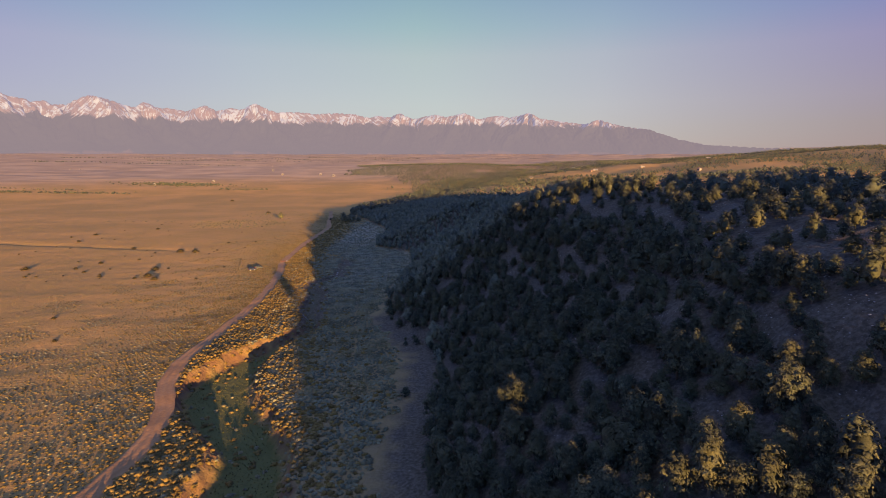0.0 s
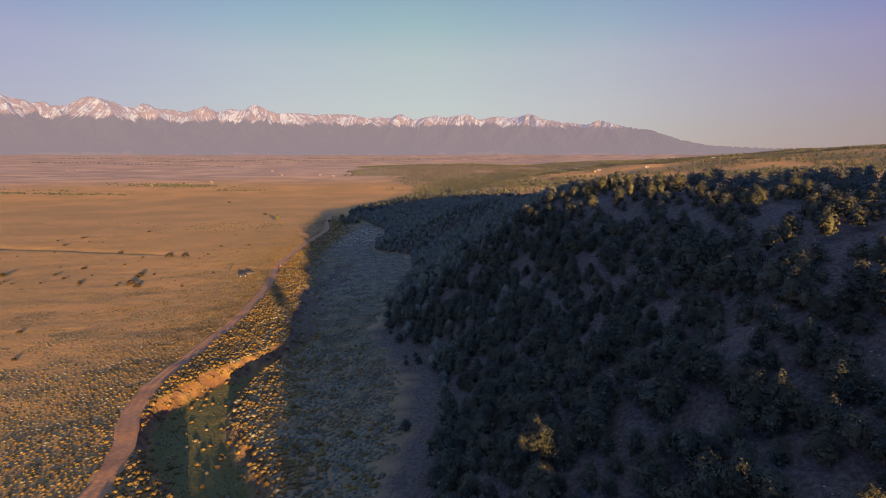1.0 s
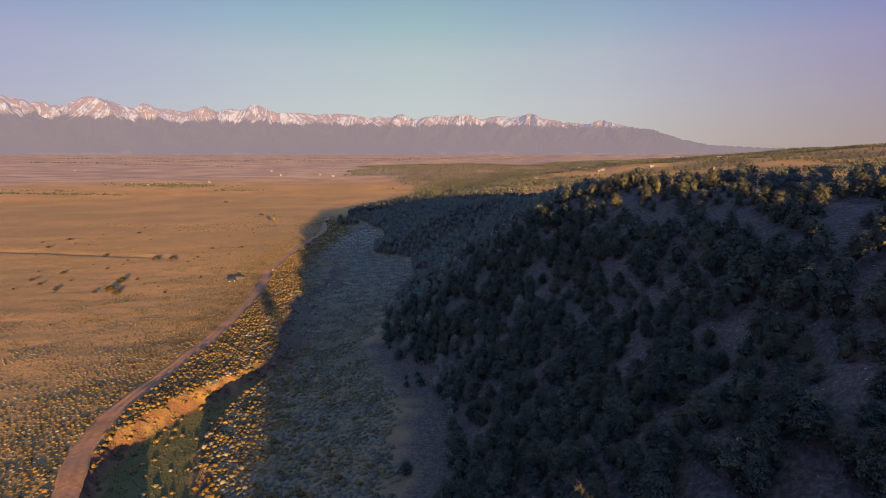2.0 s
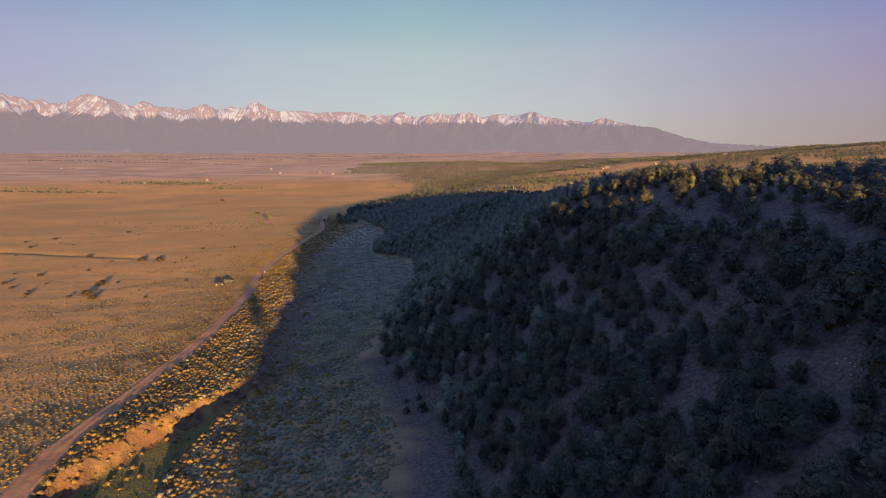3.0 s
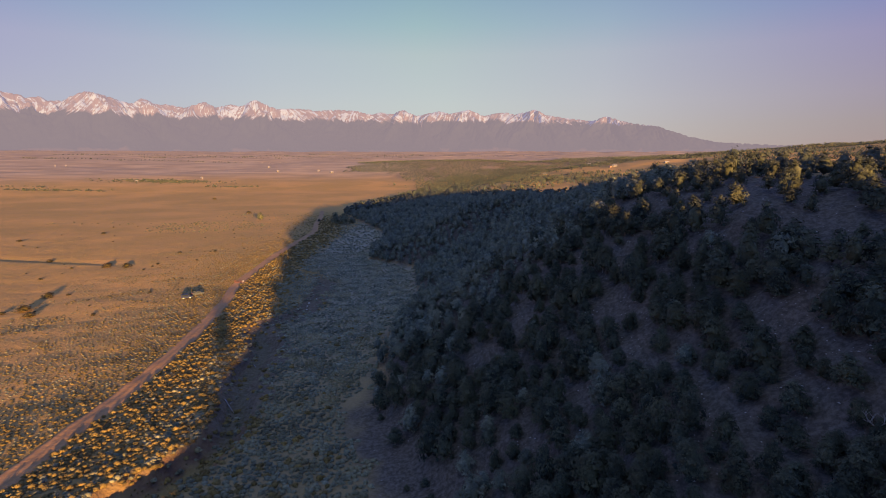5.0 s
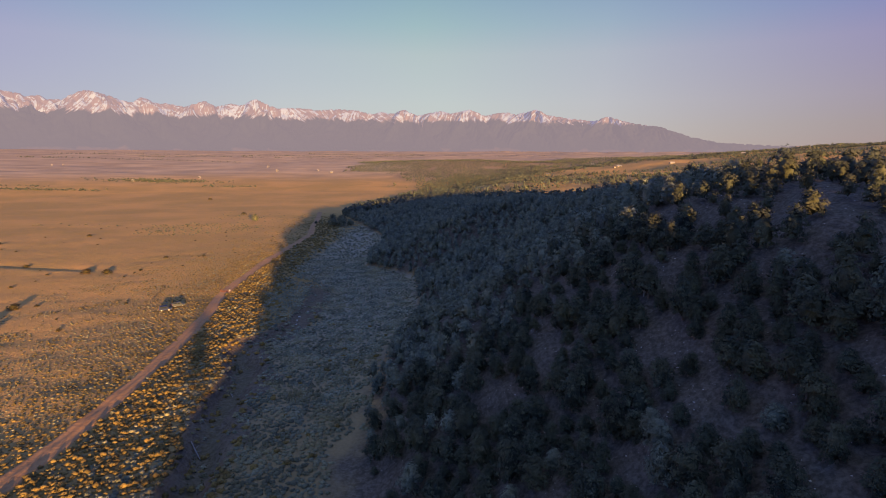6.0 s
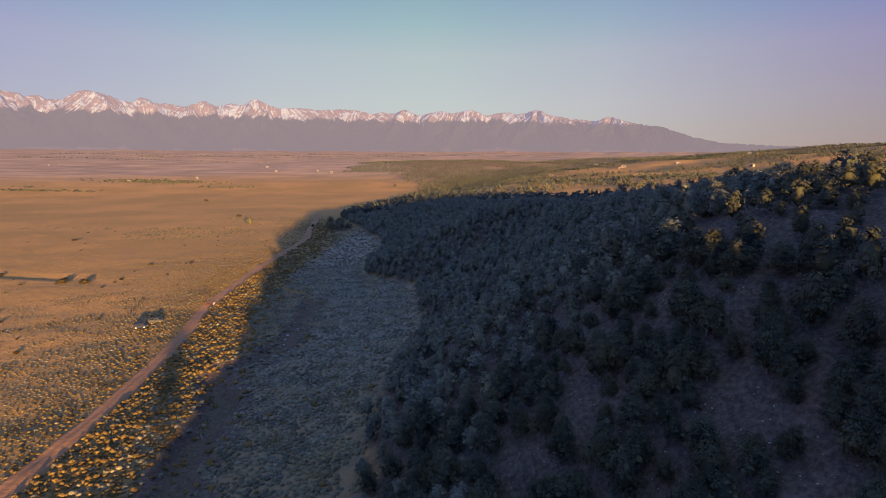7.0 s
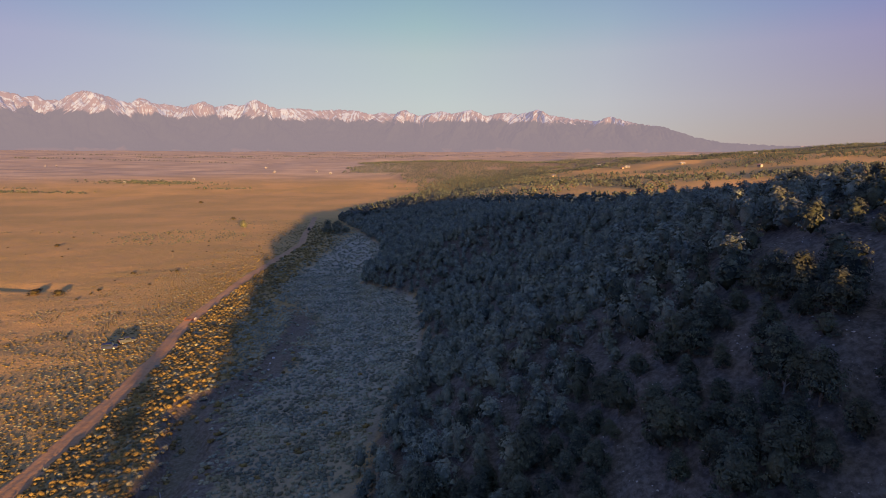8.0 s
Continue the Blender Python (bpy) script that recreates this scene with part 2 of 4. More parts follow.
# ridge heights out of view, set from the shadow edge in the valley
skyline = curve([(-60, 0), (16, 12), (26, 22.5), (32, 27.2), (40, 28.6), (46, 29.9), (49, 31.3), (54, 34.5), (57, 37.5), (60, 38.6), (64, 40), (68, 41.2), (78, 42.6), (87, 45.4), (91, 49.2), (95, 52.3),
                 (100, 54.6), (107, 58.2), (113, 62), (116, 63.3), (119, 64.6), (130, 68.6), (140, 69.7), (149, 72.4), (160, 76.8), (188, 86), (251, 97), (304, 103), (350, 104), (430, 84), (560, 60)])

CREEK = [(-36, -140), (-26, -60), (-33, 0), (-33, 60), (-33, 84), (-35.5, 96), (-43, 106), (-50, 115), (-54, 124), (-55.5, 132), (-54, 142), (-51.5, 152), (-48, 162), (-44, 171), (-45, 185),
         (-49, 195), (-51, 208), (-52, 220), (-55, 230), (-60, 238), (-60, 245), (-55, 252), (-52, 266), (-53, 280), (-54, 296), (-56, 310), (-66, 325), (-76, 338), (-80, 352)]
TRAIL = [(-24, 78), (-22.5, 95), (-24, 112), (-25, 128), (-24.5, 145), (-27, 165), (-31, 190), (-34, 215)]
ROAD_LINE = [(-70, -160), (-64, -60), (-57, 20), (-55, 81), (-55, 91), (-56, 100), (-60, 112), (-66, 124), (-69.5, 140), (-70, 165), (-71, 190), (-73.5, 222), (-78, 250), (-82.5, 275), (-88.5, 298),
             (-90, 310), (-92, 336), (-95, 372), (-96, 414), (-98, 470), (-108, 520), (-116, 568), (-130, 640)]


def dense(points, step):
    """Points along a smooth line through the given ones."""
    p = np.array(points, float)
    d = np.r_[0, np.cumsum(np.hypot(*np.diff(p, axis=0).T))]
    s = np.arange(0, d[-1], step)
    q = np.c_[np.interp(s, d, p[:, 0]), np.interp(s, d, p[:, 1])]
    k = np.hanning(max(3, int(14 / step) | 1))
    k /= k.sum()
    r = len(k) // 2
    return np.c_[[np.convolve(np.pad(q[:, i], r, mode="reflect", reflect_type="odd"), k, "valid") for i in (0, 1)]].T


creek_line, road_line, trail_line = dense(CREEK, 1.0), dense(ROAD_LINE, 1.0), dense(TRAIL, 1.0)
creek_half = curve([(-140, 4), (40, 8), (80, 8.8), (96, 7.2), (112, 8.8), (125, 9.2), (136, 8.2), (146, 6.5), (160, 4.5), (175, 3.7), (190, 3.8), (230, 4.2), (260, 2.8), (350, 2.0)])
creek_depth = curve([(40, 3.0), (150, 3.2), (180, 2.6), (235, 1.9), (270, 1.0), (352, 0.6)])


def to_line(x, y, line):
    """Distance from each place to a line, and the line's own y there."""
    best, at = np.full(x.shape, 1e9), np.zeros(x.shape)
    for px, py in line[::2]:
        d = (x - px) ** 2 + (y - py) ** 2
        near = d < best
        best, at = np.where(near, d, best), np.where(near, py, at)
    return np.sqrt(best), at


def into_creek(x, y):
    """How far inside the wash's rim a place lies (metres), and the wash's depth there."""
    d, at = to_line(x, y, creek_line)
    edge = creek_half(at) + 0.9 * fbm(x, y, 15.0, 0.4, 3) + 0.5 * fbm(x, y, 5.5, 1.9, 2)
    return edge - d, creek_depth(at)


def valley(x, y):
    r = np.hypot(x, y)
    z = 12 - 0.025 * np.clip(y, -300, 300) - 0.012 * np.clip(y - 300, 0, 400)
    z = z + 0.031 * np.maximum(0, r - 1000) * (y > -300)
    return z + 0.35 * fbm(x, y, 60, 1.0, 3) + 5.0 * smooth((r - 900) / 900) * fbm(x, y, 800, 2.0, 3)


def height(x, y):
    x, y = np.asarray(x, float), np.asarray(y, float)
    s = x - toe_x(y) + 3.0 * fbm(x, y, 46, 3.0, 3)
    stretch = 1 + np.clip(y - 420, 0, 900) / 500 + np.clip(y - 850, 0, 1500) / 130
    hill = rise(s / stretch) * crest(y)
    hill = hill + 0.055 * np.clip(s - 80, 0, 450) * smooth((y - 300) / 450)
    hill = hill * (1 - smooth((y - 1150) / 1700))
    hill = hill + smooth(s / 20) * (1.2 * fbm(x, y, 34, 5.0, 4) + 0.35 * fbm(x, y, 7, 6.0, 3))
    # unseen ground beside the start is sunk so sun reaches the tree crowns
    hill = hill * (1 - 0.36 * smooth((x - 0.8 * y - 8) / 20) * smooth((110 - y) / 30))
    far = smooth((y - 350) / 500) * smooth((s - 40) / 120)
    hill = hill + far * 6 * fbm(x, y, 420, 0.7, 3)
    hill = hill + 36 * np.exp(-((x - 960) / 400) ** 2 - ((y - 950) / 420) ** 2)
    hill = hill + 19 * np.exp(-((x + 10) / 270) ** 2 - ((y - 1720) / 210) ** 2)
    z = valley(x, y) + hill
    # the same hill's unseen shoulder behind the start, shaped to throw the valley's shadow
    back = smooth((-y - 25) / 55)
    ridge = np.maximum(skyline(x) * (1 - smooth((-y - 82) / 65)), 5)
    return np.where(y < -25, z * (1 - back) + ridge * back, z)


def height_cut(x, y):
    """The land with the wash cut into it."""
    z = height(x, y)
    inside, depth = into_creek(x, y)
    z = z - depth * smooth((inside + 0.2) / (1.9 + 2.4 * smooth(0.4 + 0.9 * fbm(x, y, 23, 2.9, 2))))
    # two low old dikes across the meadow
    for y0, tilt in ((360, 0.20), (377, 0.15)):
        z = z + 0.9 * np.exp(-((y - y0 - tilt * (x + 90)) / 2.2) ** 2) * smooth((x + 92) / 6) * smooth((-42 - x) / 6)
    # a ditch through the dry pasture: a sharp near edge and a long gentle far side
    v = y - 338 + 0.22 * (x + 150)
    z = z - 0.95 * smooth(v / 1.6) * (1 - smooth((v - 2.5) / 14)) * smooth((-150 - x) / 25) * smooth((x + 460) / 60)
    # a cattle trail worn into the meadow
    d, at = to_line(x, y, trail_line)
    z = z - 0.35 * np.exp(-(d / 0.7) ** 2)
    return z


# ---- mesh helpers ----
def mesh_from(name, verts, tris, mat, flat=True):
    me = bpy.data.meshes.new(name)
    v, f = np.ascontiguousarray(verts, np.float32), np.ascontiguousarray(tris, np.int32)
    me.vertices.add(len(v))
    me.vertices.foreach_set("co", v.ravel())
    me.loops.add(f.size)
    me.loops.foreach_set("vertex_index", f.ravel())
    me.polygons.add(len(f))
    me.polygons.foreach_set("loop_start", np.arange(0, f.size, f.shape[1], dtype=np.int32))
    me.polygons.foreach_set("use_smooth", np.full(len(f), not flat))
    me.update(calc_edges=True)
    me.materials.append(mat)
    return me


def grid_faces(nx, ny):
    i = np.arange(ny - 1)[:, None] * nx + np.arange(nx - 1)[None]
    return np.stack([i, i + 1, i + nx + 1, i + nx], -1).reshape(-1, 4)


def spaced(*stretches):
    out = [np.arange(a, b, step) for a, b, step in stretches]
    return np.concatenate(out)


def scatter(template, places, sizes, turns, flats=None):
    """One plant repeated at many places: vertices and faces joined."""
    v, f = template
    c, s = np.cos(turns), np.sin(turns)
    n, k = len(places), len(v)
    out = np.empty((n, k, 3), np.float32)
    out[:, :, 0] = (v[None, :, 0] * c[:, None] - v[None, :, 1] * s[:, None]) * sizes[:, None] + places[:, None, 0]
    out[:, :, 1] = (v[None, :, 0] * s[:, None] + v[None, :, 1] * c[:, None]) * sizes[:, None] + places[:, None, 1]
    tall = sizes if flats is None else flats
    out[:, :, 2] = v[None, :, 2] * tall[:, None] + places[:, None, 2]
    faces = (f[None] + (np.arange(n) * k)[:, None, None]).reshape(-1, 3)
    return out.reshape(-1, 3), faces


def joined(pieces):
    vs, fs, base = [], [], 0
    for v, f in pieces:
        vs.append(v)
        fs.append(f + base)
        base += len(v)
    return np.concatenate(vs), np.concatenate(fs)


def stuff(name, pieces, mat, label, category):
    v, f = joined(pieces)
    ob = new(name, mesh_from(name, v, f, mat, flat=False))
    return tagged(ob, label, category, kind="stuff")


def swale(x, y, inside):
    """The bare dark bottom that spreads east of the upper wash."""
    east = smooth((x - np.interp(y, creek_line[:, 1], creek_line[:, 0]) + 2) / 2)
    return east * smooth((inside + 4.0 + 3.0 * fbm(x, y, 17, 0.9, 3)) / 1.5) * smooth((y - 178) / 12) * (1 - smooth((y - 305) / 25))


def brushy(x, y):
    """How much of the ground the sagebrush takes: thick by the road and the creek, thinning into grass to the west."""
    d, _ = to_line(x, y, road_line)
    beyond = x < np.interp(y, road_line[:, 1], road_line[:, 0])
    patch = smooth(0.35 + 1.3 * fbm(x, y, 34, 1.7, 3)) * smooth((x + 165) / 45)
    thin = np.maximum(np.exp(-(d / 25) ** 2) * (0.75 + 0.25 * patch), 0.5 * patch)
    return np.where(beyond, thin * (0.45 + 0.55 * smooth((y - 60) / 35)), 1.0) * smooth((640 - y) / 120)


# ---- ground ----
gx = spaced((-4700, -1200, 120), (-1200, -400, 30), (-400, -160, 8), (-160, -92, 2.5), (-92, 4, 1.0), (4, 130, 2.2), (130, 420, 8), (420, 1500, 30), (1500, 4701, 120))
gy = spaced((-700, -120, 60), (-120, 30, 6), (30, 70, 2.5), (70, 262, 1.0), (262, 400, 2.0), (400, 620, 5), (620, 1400, 18), (1400, 4801, 85))
GX, GY = np.meshgrid(gx, gy)
X, Y = GX.ravel(), GY.ravel()
Z = height_cut(X, Y)
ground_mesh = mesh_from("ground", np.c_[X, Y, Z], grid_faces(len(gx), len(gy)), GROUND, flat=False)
inside, depth = into_creek(X, Y)
s_hill = X - toe_x(Y) + 3.0 * fbm(X, Y, 46, 3.0, 3)
apron = 1.6 * np.exp(-((Y - 148) / 16) ** 2) * (X < np.interp(Y, creek_line[:, 1], creek_line[:, 0]))
wall = smooth((inside + 0.8) / 0.8) * (1 - smooth((inside - 1.2 - apron) / 1.2)) * (depth > 0.8)
masks = {
    # brings in the haze-paled plain colour with distance
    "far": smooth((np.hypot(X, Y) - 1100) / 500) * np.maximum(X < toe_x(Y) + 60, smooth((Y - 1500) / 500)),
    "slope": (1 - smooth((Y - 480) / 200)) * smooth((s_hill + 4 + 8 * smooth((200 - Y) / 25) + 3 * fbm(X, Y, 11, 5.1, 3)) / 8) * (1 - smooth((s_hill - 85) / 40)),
    "floor": 0.75 * smooth((X + 150 + 55 * fbm(X, Y, 130, 0.8, 3)) / 50) * smooth((Y - 1150) / 250) * (1 - smooth((Y - 2000) / 200)),
    "meadow": smooth((inside - 1.6) / 1.5) * smooth((Y - 70) / 8) * (1 - 0.8 * smooth((Y - 150) / 15)) * (1 - smooth((Y - 310) / 25)),
    "bank": wall * smooth(0.8 + 1.1 * fbm(X, Y, 8, 2.6, 3)) * (1 - 0.92 * smooth((Y - 172) / 15)),
    # shaded side of the creek, growing paler with distance for the haze
    "pale": smooth((X - np.interp(Y, creek_line[:, 1], creek_line[:, 0]) - 3 + 3 * fbm(X, Y, 25, 1.3, 3)) / 6) * (0.25 + 0.75 * smooth((Y - 170) / 110)),
    "brush": brushy(X, Y) * (X < toe_x(Y)) * 0.9,
}
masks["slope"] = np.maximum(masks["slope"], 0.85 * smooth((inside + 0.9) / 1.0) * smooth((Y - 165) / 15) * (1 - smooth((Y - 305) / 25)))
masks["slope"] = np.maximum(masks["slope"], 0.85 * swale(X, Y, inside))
for key, value in masks.items():
    ground_mesh.attributes.new(key, "FLOAT", "POINT").data.foreach_set("value", value.astype(np.float32))
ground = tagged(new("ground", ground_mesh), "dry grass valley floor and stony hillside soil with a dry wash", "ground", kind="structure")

# ---- road ----
tangent = np.gradient(road_line, axis=0)
tangent /= np.hypot(*tangent.T)[:, None]
side = np.c_[-tangent[:, 1], tangent[:, 0]]
across = 1.2 * np.array([-1.75, -1.5, -1.1, -0.75, -0.35, 0.0, 0.35, 0.75, 1.1, 1.5, 1.75])
drop = np.array([-0.08, 0.10, 0.06, -0.02, 0.05, 0.11, 0.05, -0.02, 0.06, 0.10, -0.08])
ragged = 1 + 0.10 * fbm(road_line[:, 0], road_line[:, 1], 11, 2.2, 3)
RP = road_line[:, None] + side[:, None] * (across[None] * ragged[:, None])[:, :, None]
RZ = height(RP[..., 0], RP[..., 1]) + drop[None] + 0.04
road_mesh = mesh_from("road", np.c_[RP.reshape(-1, 2), RZ.ravel()], grid_faces(len(across), len(road_line)), ROAD, flat=False)
tagged(new("road", road_mesh), "rutted reddish dirt ranch road through sagebrush", "road", kind="structure")

# ---- mountains ----
# bearing in degrees right of straight ahead, and rise above the eye in degrees
CREST = curve([(-62, 4.6), (-50, 5), (-44, 5.4), (-37.9, 5.15), (-37.4, 4.93), (-36.3, 4.73), (-36, 4.48), (-35.2, 4.71), (-34.5, 4.39), (-33.5, 4.44), (-32.6, 4.99), (-31.8, 5.26), (-30.4, 5.01), (-29.5, 4.62),
               (-28.5, 4.43), (-27.7, 4.95), (-26.7, 4.45), (-25.8, 4.48), (-24.4, 4.23), (-22.7, 4.79), (-21.8, 4.31), (-20.5, 4.66), (-19.7, 4.47), (-18.3, 5.13), (-17.4, 4.74), (-16.4, 4.34), (-14.5, 4.43), (-12.6, 4.25),
               (-11, 4.38), (-9, 4.3), (-7.4, 3.93), (-6.6, 4.15), (-5.4, 4), (-4.4, 4.44), (-3.1, 3.84), (-0.8, 4.29), (0.3, 4.07), (2.1, 4.45), (3.7, 3.83), (4.9, 4.1), (6, 4.15), (6.6, 3.92),
               (8.6, 4.4), (9.9, 3.83), (12.2, 3.48), (14.1, 3.23), (15.4, 3.64), (17.3, 3.07), (20.1, 2.6), (22.6, 1.72), (25.1, 1.12), (30, 0.8), (45, 0.7)])
bear = np.radians(np.arange(-60, 44, 0.09))
deep = np.linspace(0, 1, 54)
B, D = np.meshgrid(bear, deep)
bb = np.degrees(B)
R = 3600 + 1000 * D
crest_z = EYE + 4500 * np.tan(np.radians(CREST(bb) + 0.08 - 0.22 * np.abs(fbm(bb * 10, bb * 0, 11, 1.0, 5))))
MX, MY = R * np.sin(B), R * np.cos(B)
arc = B * 4200
base_z = valley(3600 * np.sin(B), 3600 * np.cos(B)) - 10
# from every peak a pair of spurs runs down, one to each side, with gullies between them
fall = 1 - np.clip(D / 0.9, 0, 1)
wander = 0.8 * fbm(arc, D * 260, 340, 0.3, 3) * smooth(fall / 0.12)


def crest_at(b):
    return EYE + 4500 * np.tan(np.radians(CREST(b) + 0.08 - 0.22 * np.abs(fbm(b * 10, b * 0, 11, 1.0, 5))))


top = np.maximum(crest_at(bb - 4.2 * fall + wander), crest_at(bb + 3.4 * fall + wander))
plainer = EYE + 4500 * np.tan(np.radians(np.interp(bb, np.arange(-62, 50, 4.0), CREST(np.arange(-62, 50, 4.0)))))
deepen = 1 + 1.6 * smooth(fall / 0.15)
top = plainer + (top - plainer) * deepen
spur = np.abs(fbm(arc + 260 * fall * fbm(arc, arc * 0, 700, 0.3, 2), D * 420, 150, 2.0, 4))
up = np.clip(D / 0.9, 0, 1) ** 1.45
shape = up * (1 - 0.09 * spur * smooth(fall / 0.2))
MZ = base_z + (np.where(fall < 0.01, crest_z, top) - base_z) * shape
MZ = np.minimum(MZ, EYE + R * (crest_z - EYE) / 4500 - 3 * (fall > 0.02))
MZ = np.where(D > 0.9, base_z + (crest_z - base_z) * (1 - (D - 0.9) * 3), MZ)
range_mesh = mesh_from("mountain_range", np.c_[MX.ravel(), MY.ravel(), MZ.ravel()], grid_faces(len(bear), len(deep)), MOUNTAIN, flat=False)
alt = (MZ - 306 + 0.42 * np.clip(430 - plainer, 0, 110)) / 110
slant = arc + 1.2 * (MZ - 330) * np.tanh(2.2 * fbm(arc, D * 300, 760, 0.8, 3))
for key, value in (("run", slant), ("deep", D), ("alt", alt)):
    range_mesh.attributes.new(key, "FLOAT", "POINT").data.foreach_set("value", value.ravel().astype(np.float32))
tagged(new("backdrop", range_mesh), "snow-streaked mountain range beyond the plain, hazed with a mauve glow", "mountains", kind="structure")


# ---- plants ----
rng = np.random.default_rng(7)
ICO = bmesh.new()
bmesh.ops.create_icosphere(ICO, subdivisions=1, radius=1.0)
ICO_V = np.array([v.co[:] for v in ICO.verts])
ICO_F = np.array([[v.index for v in f.verts] for f in ICO.faces])
ICO.free()


OCTA_V = np.array([(1, 0, 0), (-1, 0, 0), (0, 1, 0), (0, -1, 0), (0, 0, 1), (0, 0, -1)], float)
OCTA_F = np.array([(0, 2, 4), (2, 1, 4), (1, 3, 4), (3, 0, 4), (2, 0, 5), (1, 2, 5), (3, 1, 5), (0, 3, 5)])


def clump(centre, size, leaves, r, upward=0.25, squash=0.85, leaf=0.30, brushy=0.8, hub=None):
    """A knot of foliage: a ragged core under sprays of leaves that stand out and up from its round."""
    spin = Matrix.Rotation(r.uniform(0, 6.28), 3, "Z") @ Matrix.Rotation(r.uniform(-0.6, 0.6), 3, "X")
    core = r.uniform(0.50, 0.70, (6, 1)) if leaves else r.uniform(0.7, 1.0, (6, 1))
    v = (OCTA_V * (size * core)) @ np.array(spin).T * np.array([1, 1, squash]) + centre
    pieces = [(v, OCTA_F[:4] if leaves else OCTA_F)]
    if leaves:
        d = r.normal(size=(leaves, 3))
        d[:, 2] = np.abs(d[:, 2]) * 0.85 + 0.15 * d[:, 2]
        d /= np.linalg.norm(d, axis=1)[:, None]
        nrm = d + 0.38 * r.normal(size=(leaves, 3)) + np.array([0, 0, upward])
        if hub is not None:
            # the outer sprays of a crown lie along its round
            nrm = nrm * 0.55 + (centre + d * size - hub) / np.linalg.norm(centre + d * size - hub, axis=1)[:, None]
        nrm /= np.linalg.norm(nrm, axis=1)[:, None]
        way = np.array([0, 0, 1.0]) * brushy + d * 0.4 + 0.5 * r.normal(size=(leaves, 3))
        u = way - nrm * (way * nrm).sum(1)[:, None]
        u /= np.linalg.norm(u, axis=1)[:, None]
        w = np.cross(nrm, u)
        mid_ = centre + d * size * r.uniform(0.70, 1.15, (leaves, 1)) * np.array([1, 1, squash])
        k = size * leaf * r.uniform(0.7, 1.3, (leaves, 1))
        long = 1.0 + 0.7 * brushy
        tv = np.stack([mid_ + u * k * long, mid_ - u * k * 0.7 + w * k * 0.62, mid_ - u * k * 0.7 - w * k * 0.62], 1).reshape(-1, 3)
        pieces.append((tv, np.arange(leaves * 3).reshape(-1, 3)))
    return joined(pieces)


def crown(r, clumps, tufts, size, cone=0.0, leaf=0.30):
    """Clumps over a lumpy dome of about 1 wide radius and 2 high, from z = 0.25."""
    out = []
    lean = r.normal(0, 0.12, 2)
    for i in range(clumps):
        h = (i + r.uniform(0.1, 0.9)) / clumps
        a = i * 2.39996 + r.uniform(-0.5, 0.5)
        rad = (math.sin(math.pi * min(1, 0.22 + 0.74 * h)) ** 0.75) * (1 - cone * h) * r.uniform(0.62, 1.0)
        c = np.array([rad * math.cos(a) + lean[0] * h, rad * math.sin(a) + lean[1] * h, 0.28 + 1.55 * h + r.uniform(-0.1, 0.1)])
        out.append(clump(c, size * r.uniform(0.75, 1.25), tufts, r, leaf=leaf, brushy=0.45, hub=np.array([lean[0] / 2, lean[1] / 2, 0.75])))
    if not tufts:
        return joined(out)
    core = ICO_V * np.array([0.6, 0.6, 0.75]) * r.uniform(0.8, 1.1, (len(ICO_V), 1)) + np.array([lean[0] / 2, lean[1] / 2, 1.0])
    out.append((core, ICO_F))
    return joined(out)


FINE_CROWNS = [crown(rng, 44, 40, 0.30, c, 0.17) for c in (0.0, 0.15, 0.35, 0.1, 0.5, 0.05)]
NEAR_CROWNS = [crown(rng, 24, 24, 0.36, c, 0.20) for c in (0.0, 0.15, 0.35, 0.1, 0.5)]
MID_CROWNS = [crown(rng, 18, 16, 0.40, c, 0.23) for c in (0.0, 0.2, 0.4, 0.1, 0.3)]
FAR_CROWNS = [crown(rng, 5, 0, 0.58, c) for c in (0.0, 0.2, 0.4, 0.3)]


# bare stony clearings on the slope: place and radius
BARE = ((35, 151, 3.2), (21, 170, 3), (21, 163, 2.6), (1, 181, 3), (12, 159, 2.4), (24, 143, 3), (10, 119, 3), (4, 121, 3), (5, 136, 2.6), (31, 124, 2.8), (38, 110, 3.2), (37, 132, 2.6),
        (26, 116, 3.6), (16, 129, 2.5), (22, 83, 3.2), (29, 79, 3.2), (36, 76, 2.8), (43, 71, 3.2), (50, 64, 5), (32, 63, 3), (43, 52, 5), (36, 86, 2.8), (28, 187, 3), (15, 202, 2.6), (21, 175, 3.4),
        (8, 187, 3), (33, 176, 2.8), (49, 155, 2.4), (31, 206, 3), (97, 133, 10), (13, 197, 2.6))


def stony(x, y):
    """Bare talus between the trees of the slope: above 0.6 no tree stands."""
    ground_noise = 0.7 * fbm(x * 0.75 + y * 0.35, y * 1.25 - x * 0.2, 27, 4.2, 3) + 0.3 * fbm(x, y, 10, 1.2, 2)
    ragged_edge = 0.3 * fbm(x, y, 6, 2.2, 3)
    for cx, cy, r in BARE:
        ground_noise = np.maximum(ground_noise, 1.62 - np.hypot(x - cx, y - cy) / r + ragged_edge)
    return ground_noise


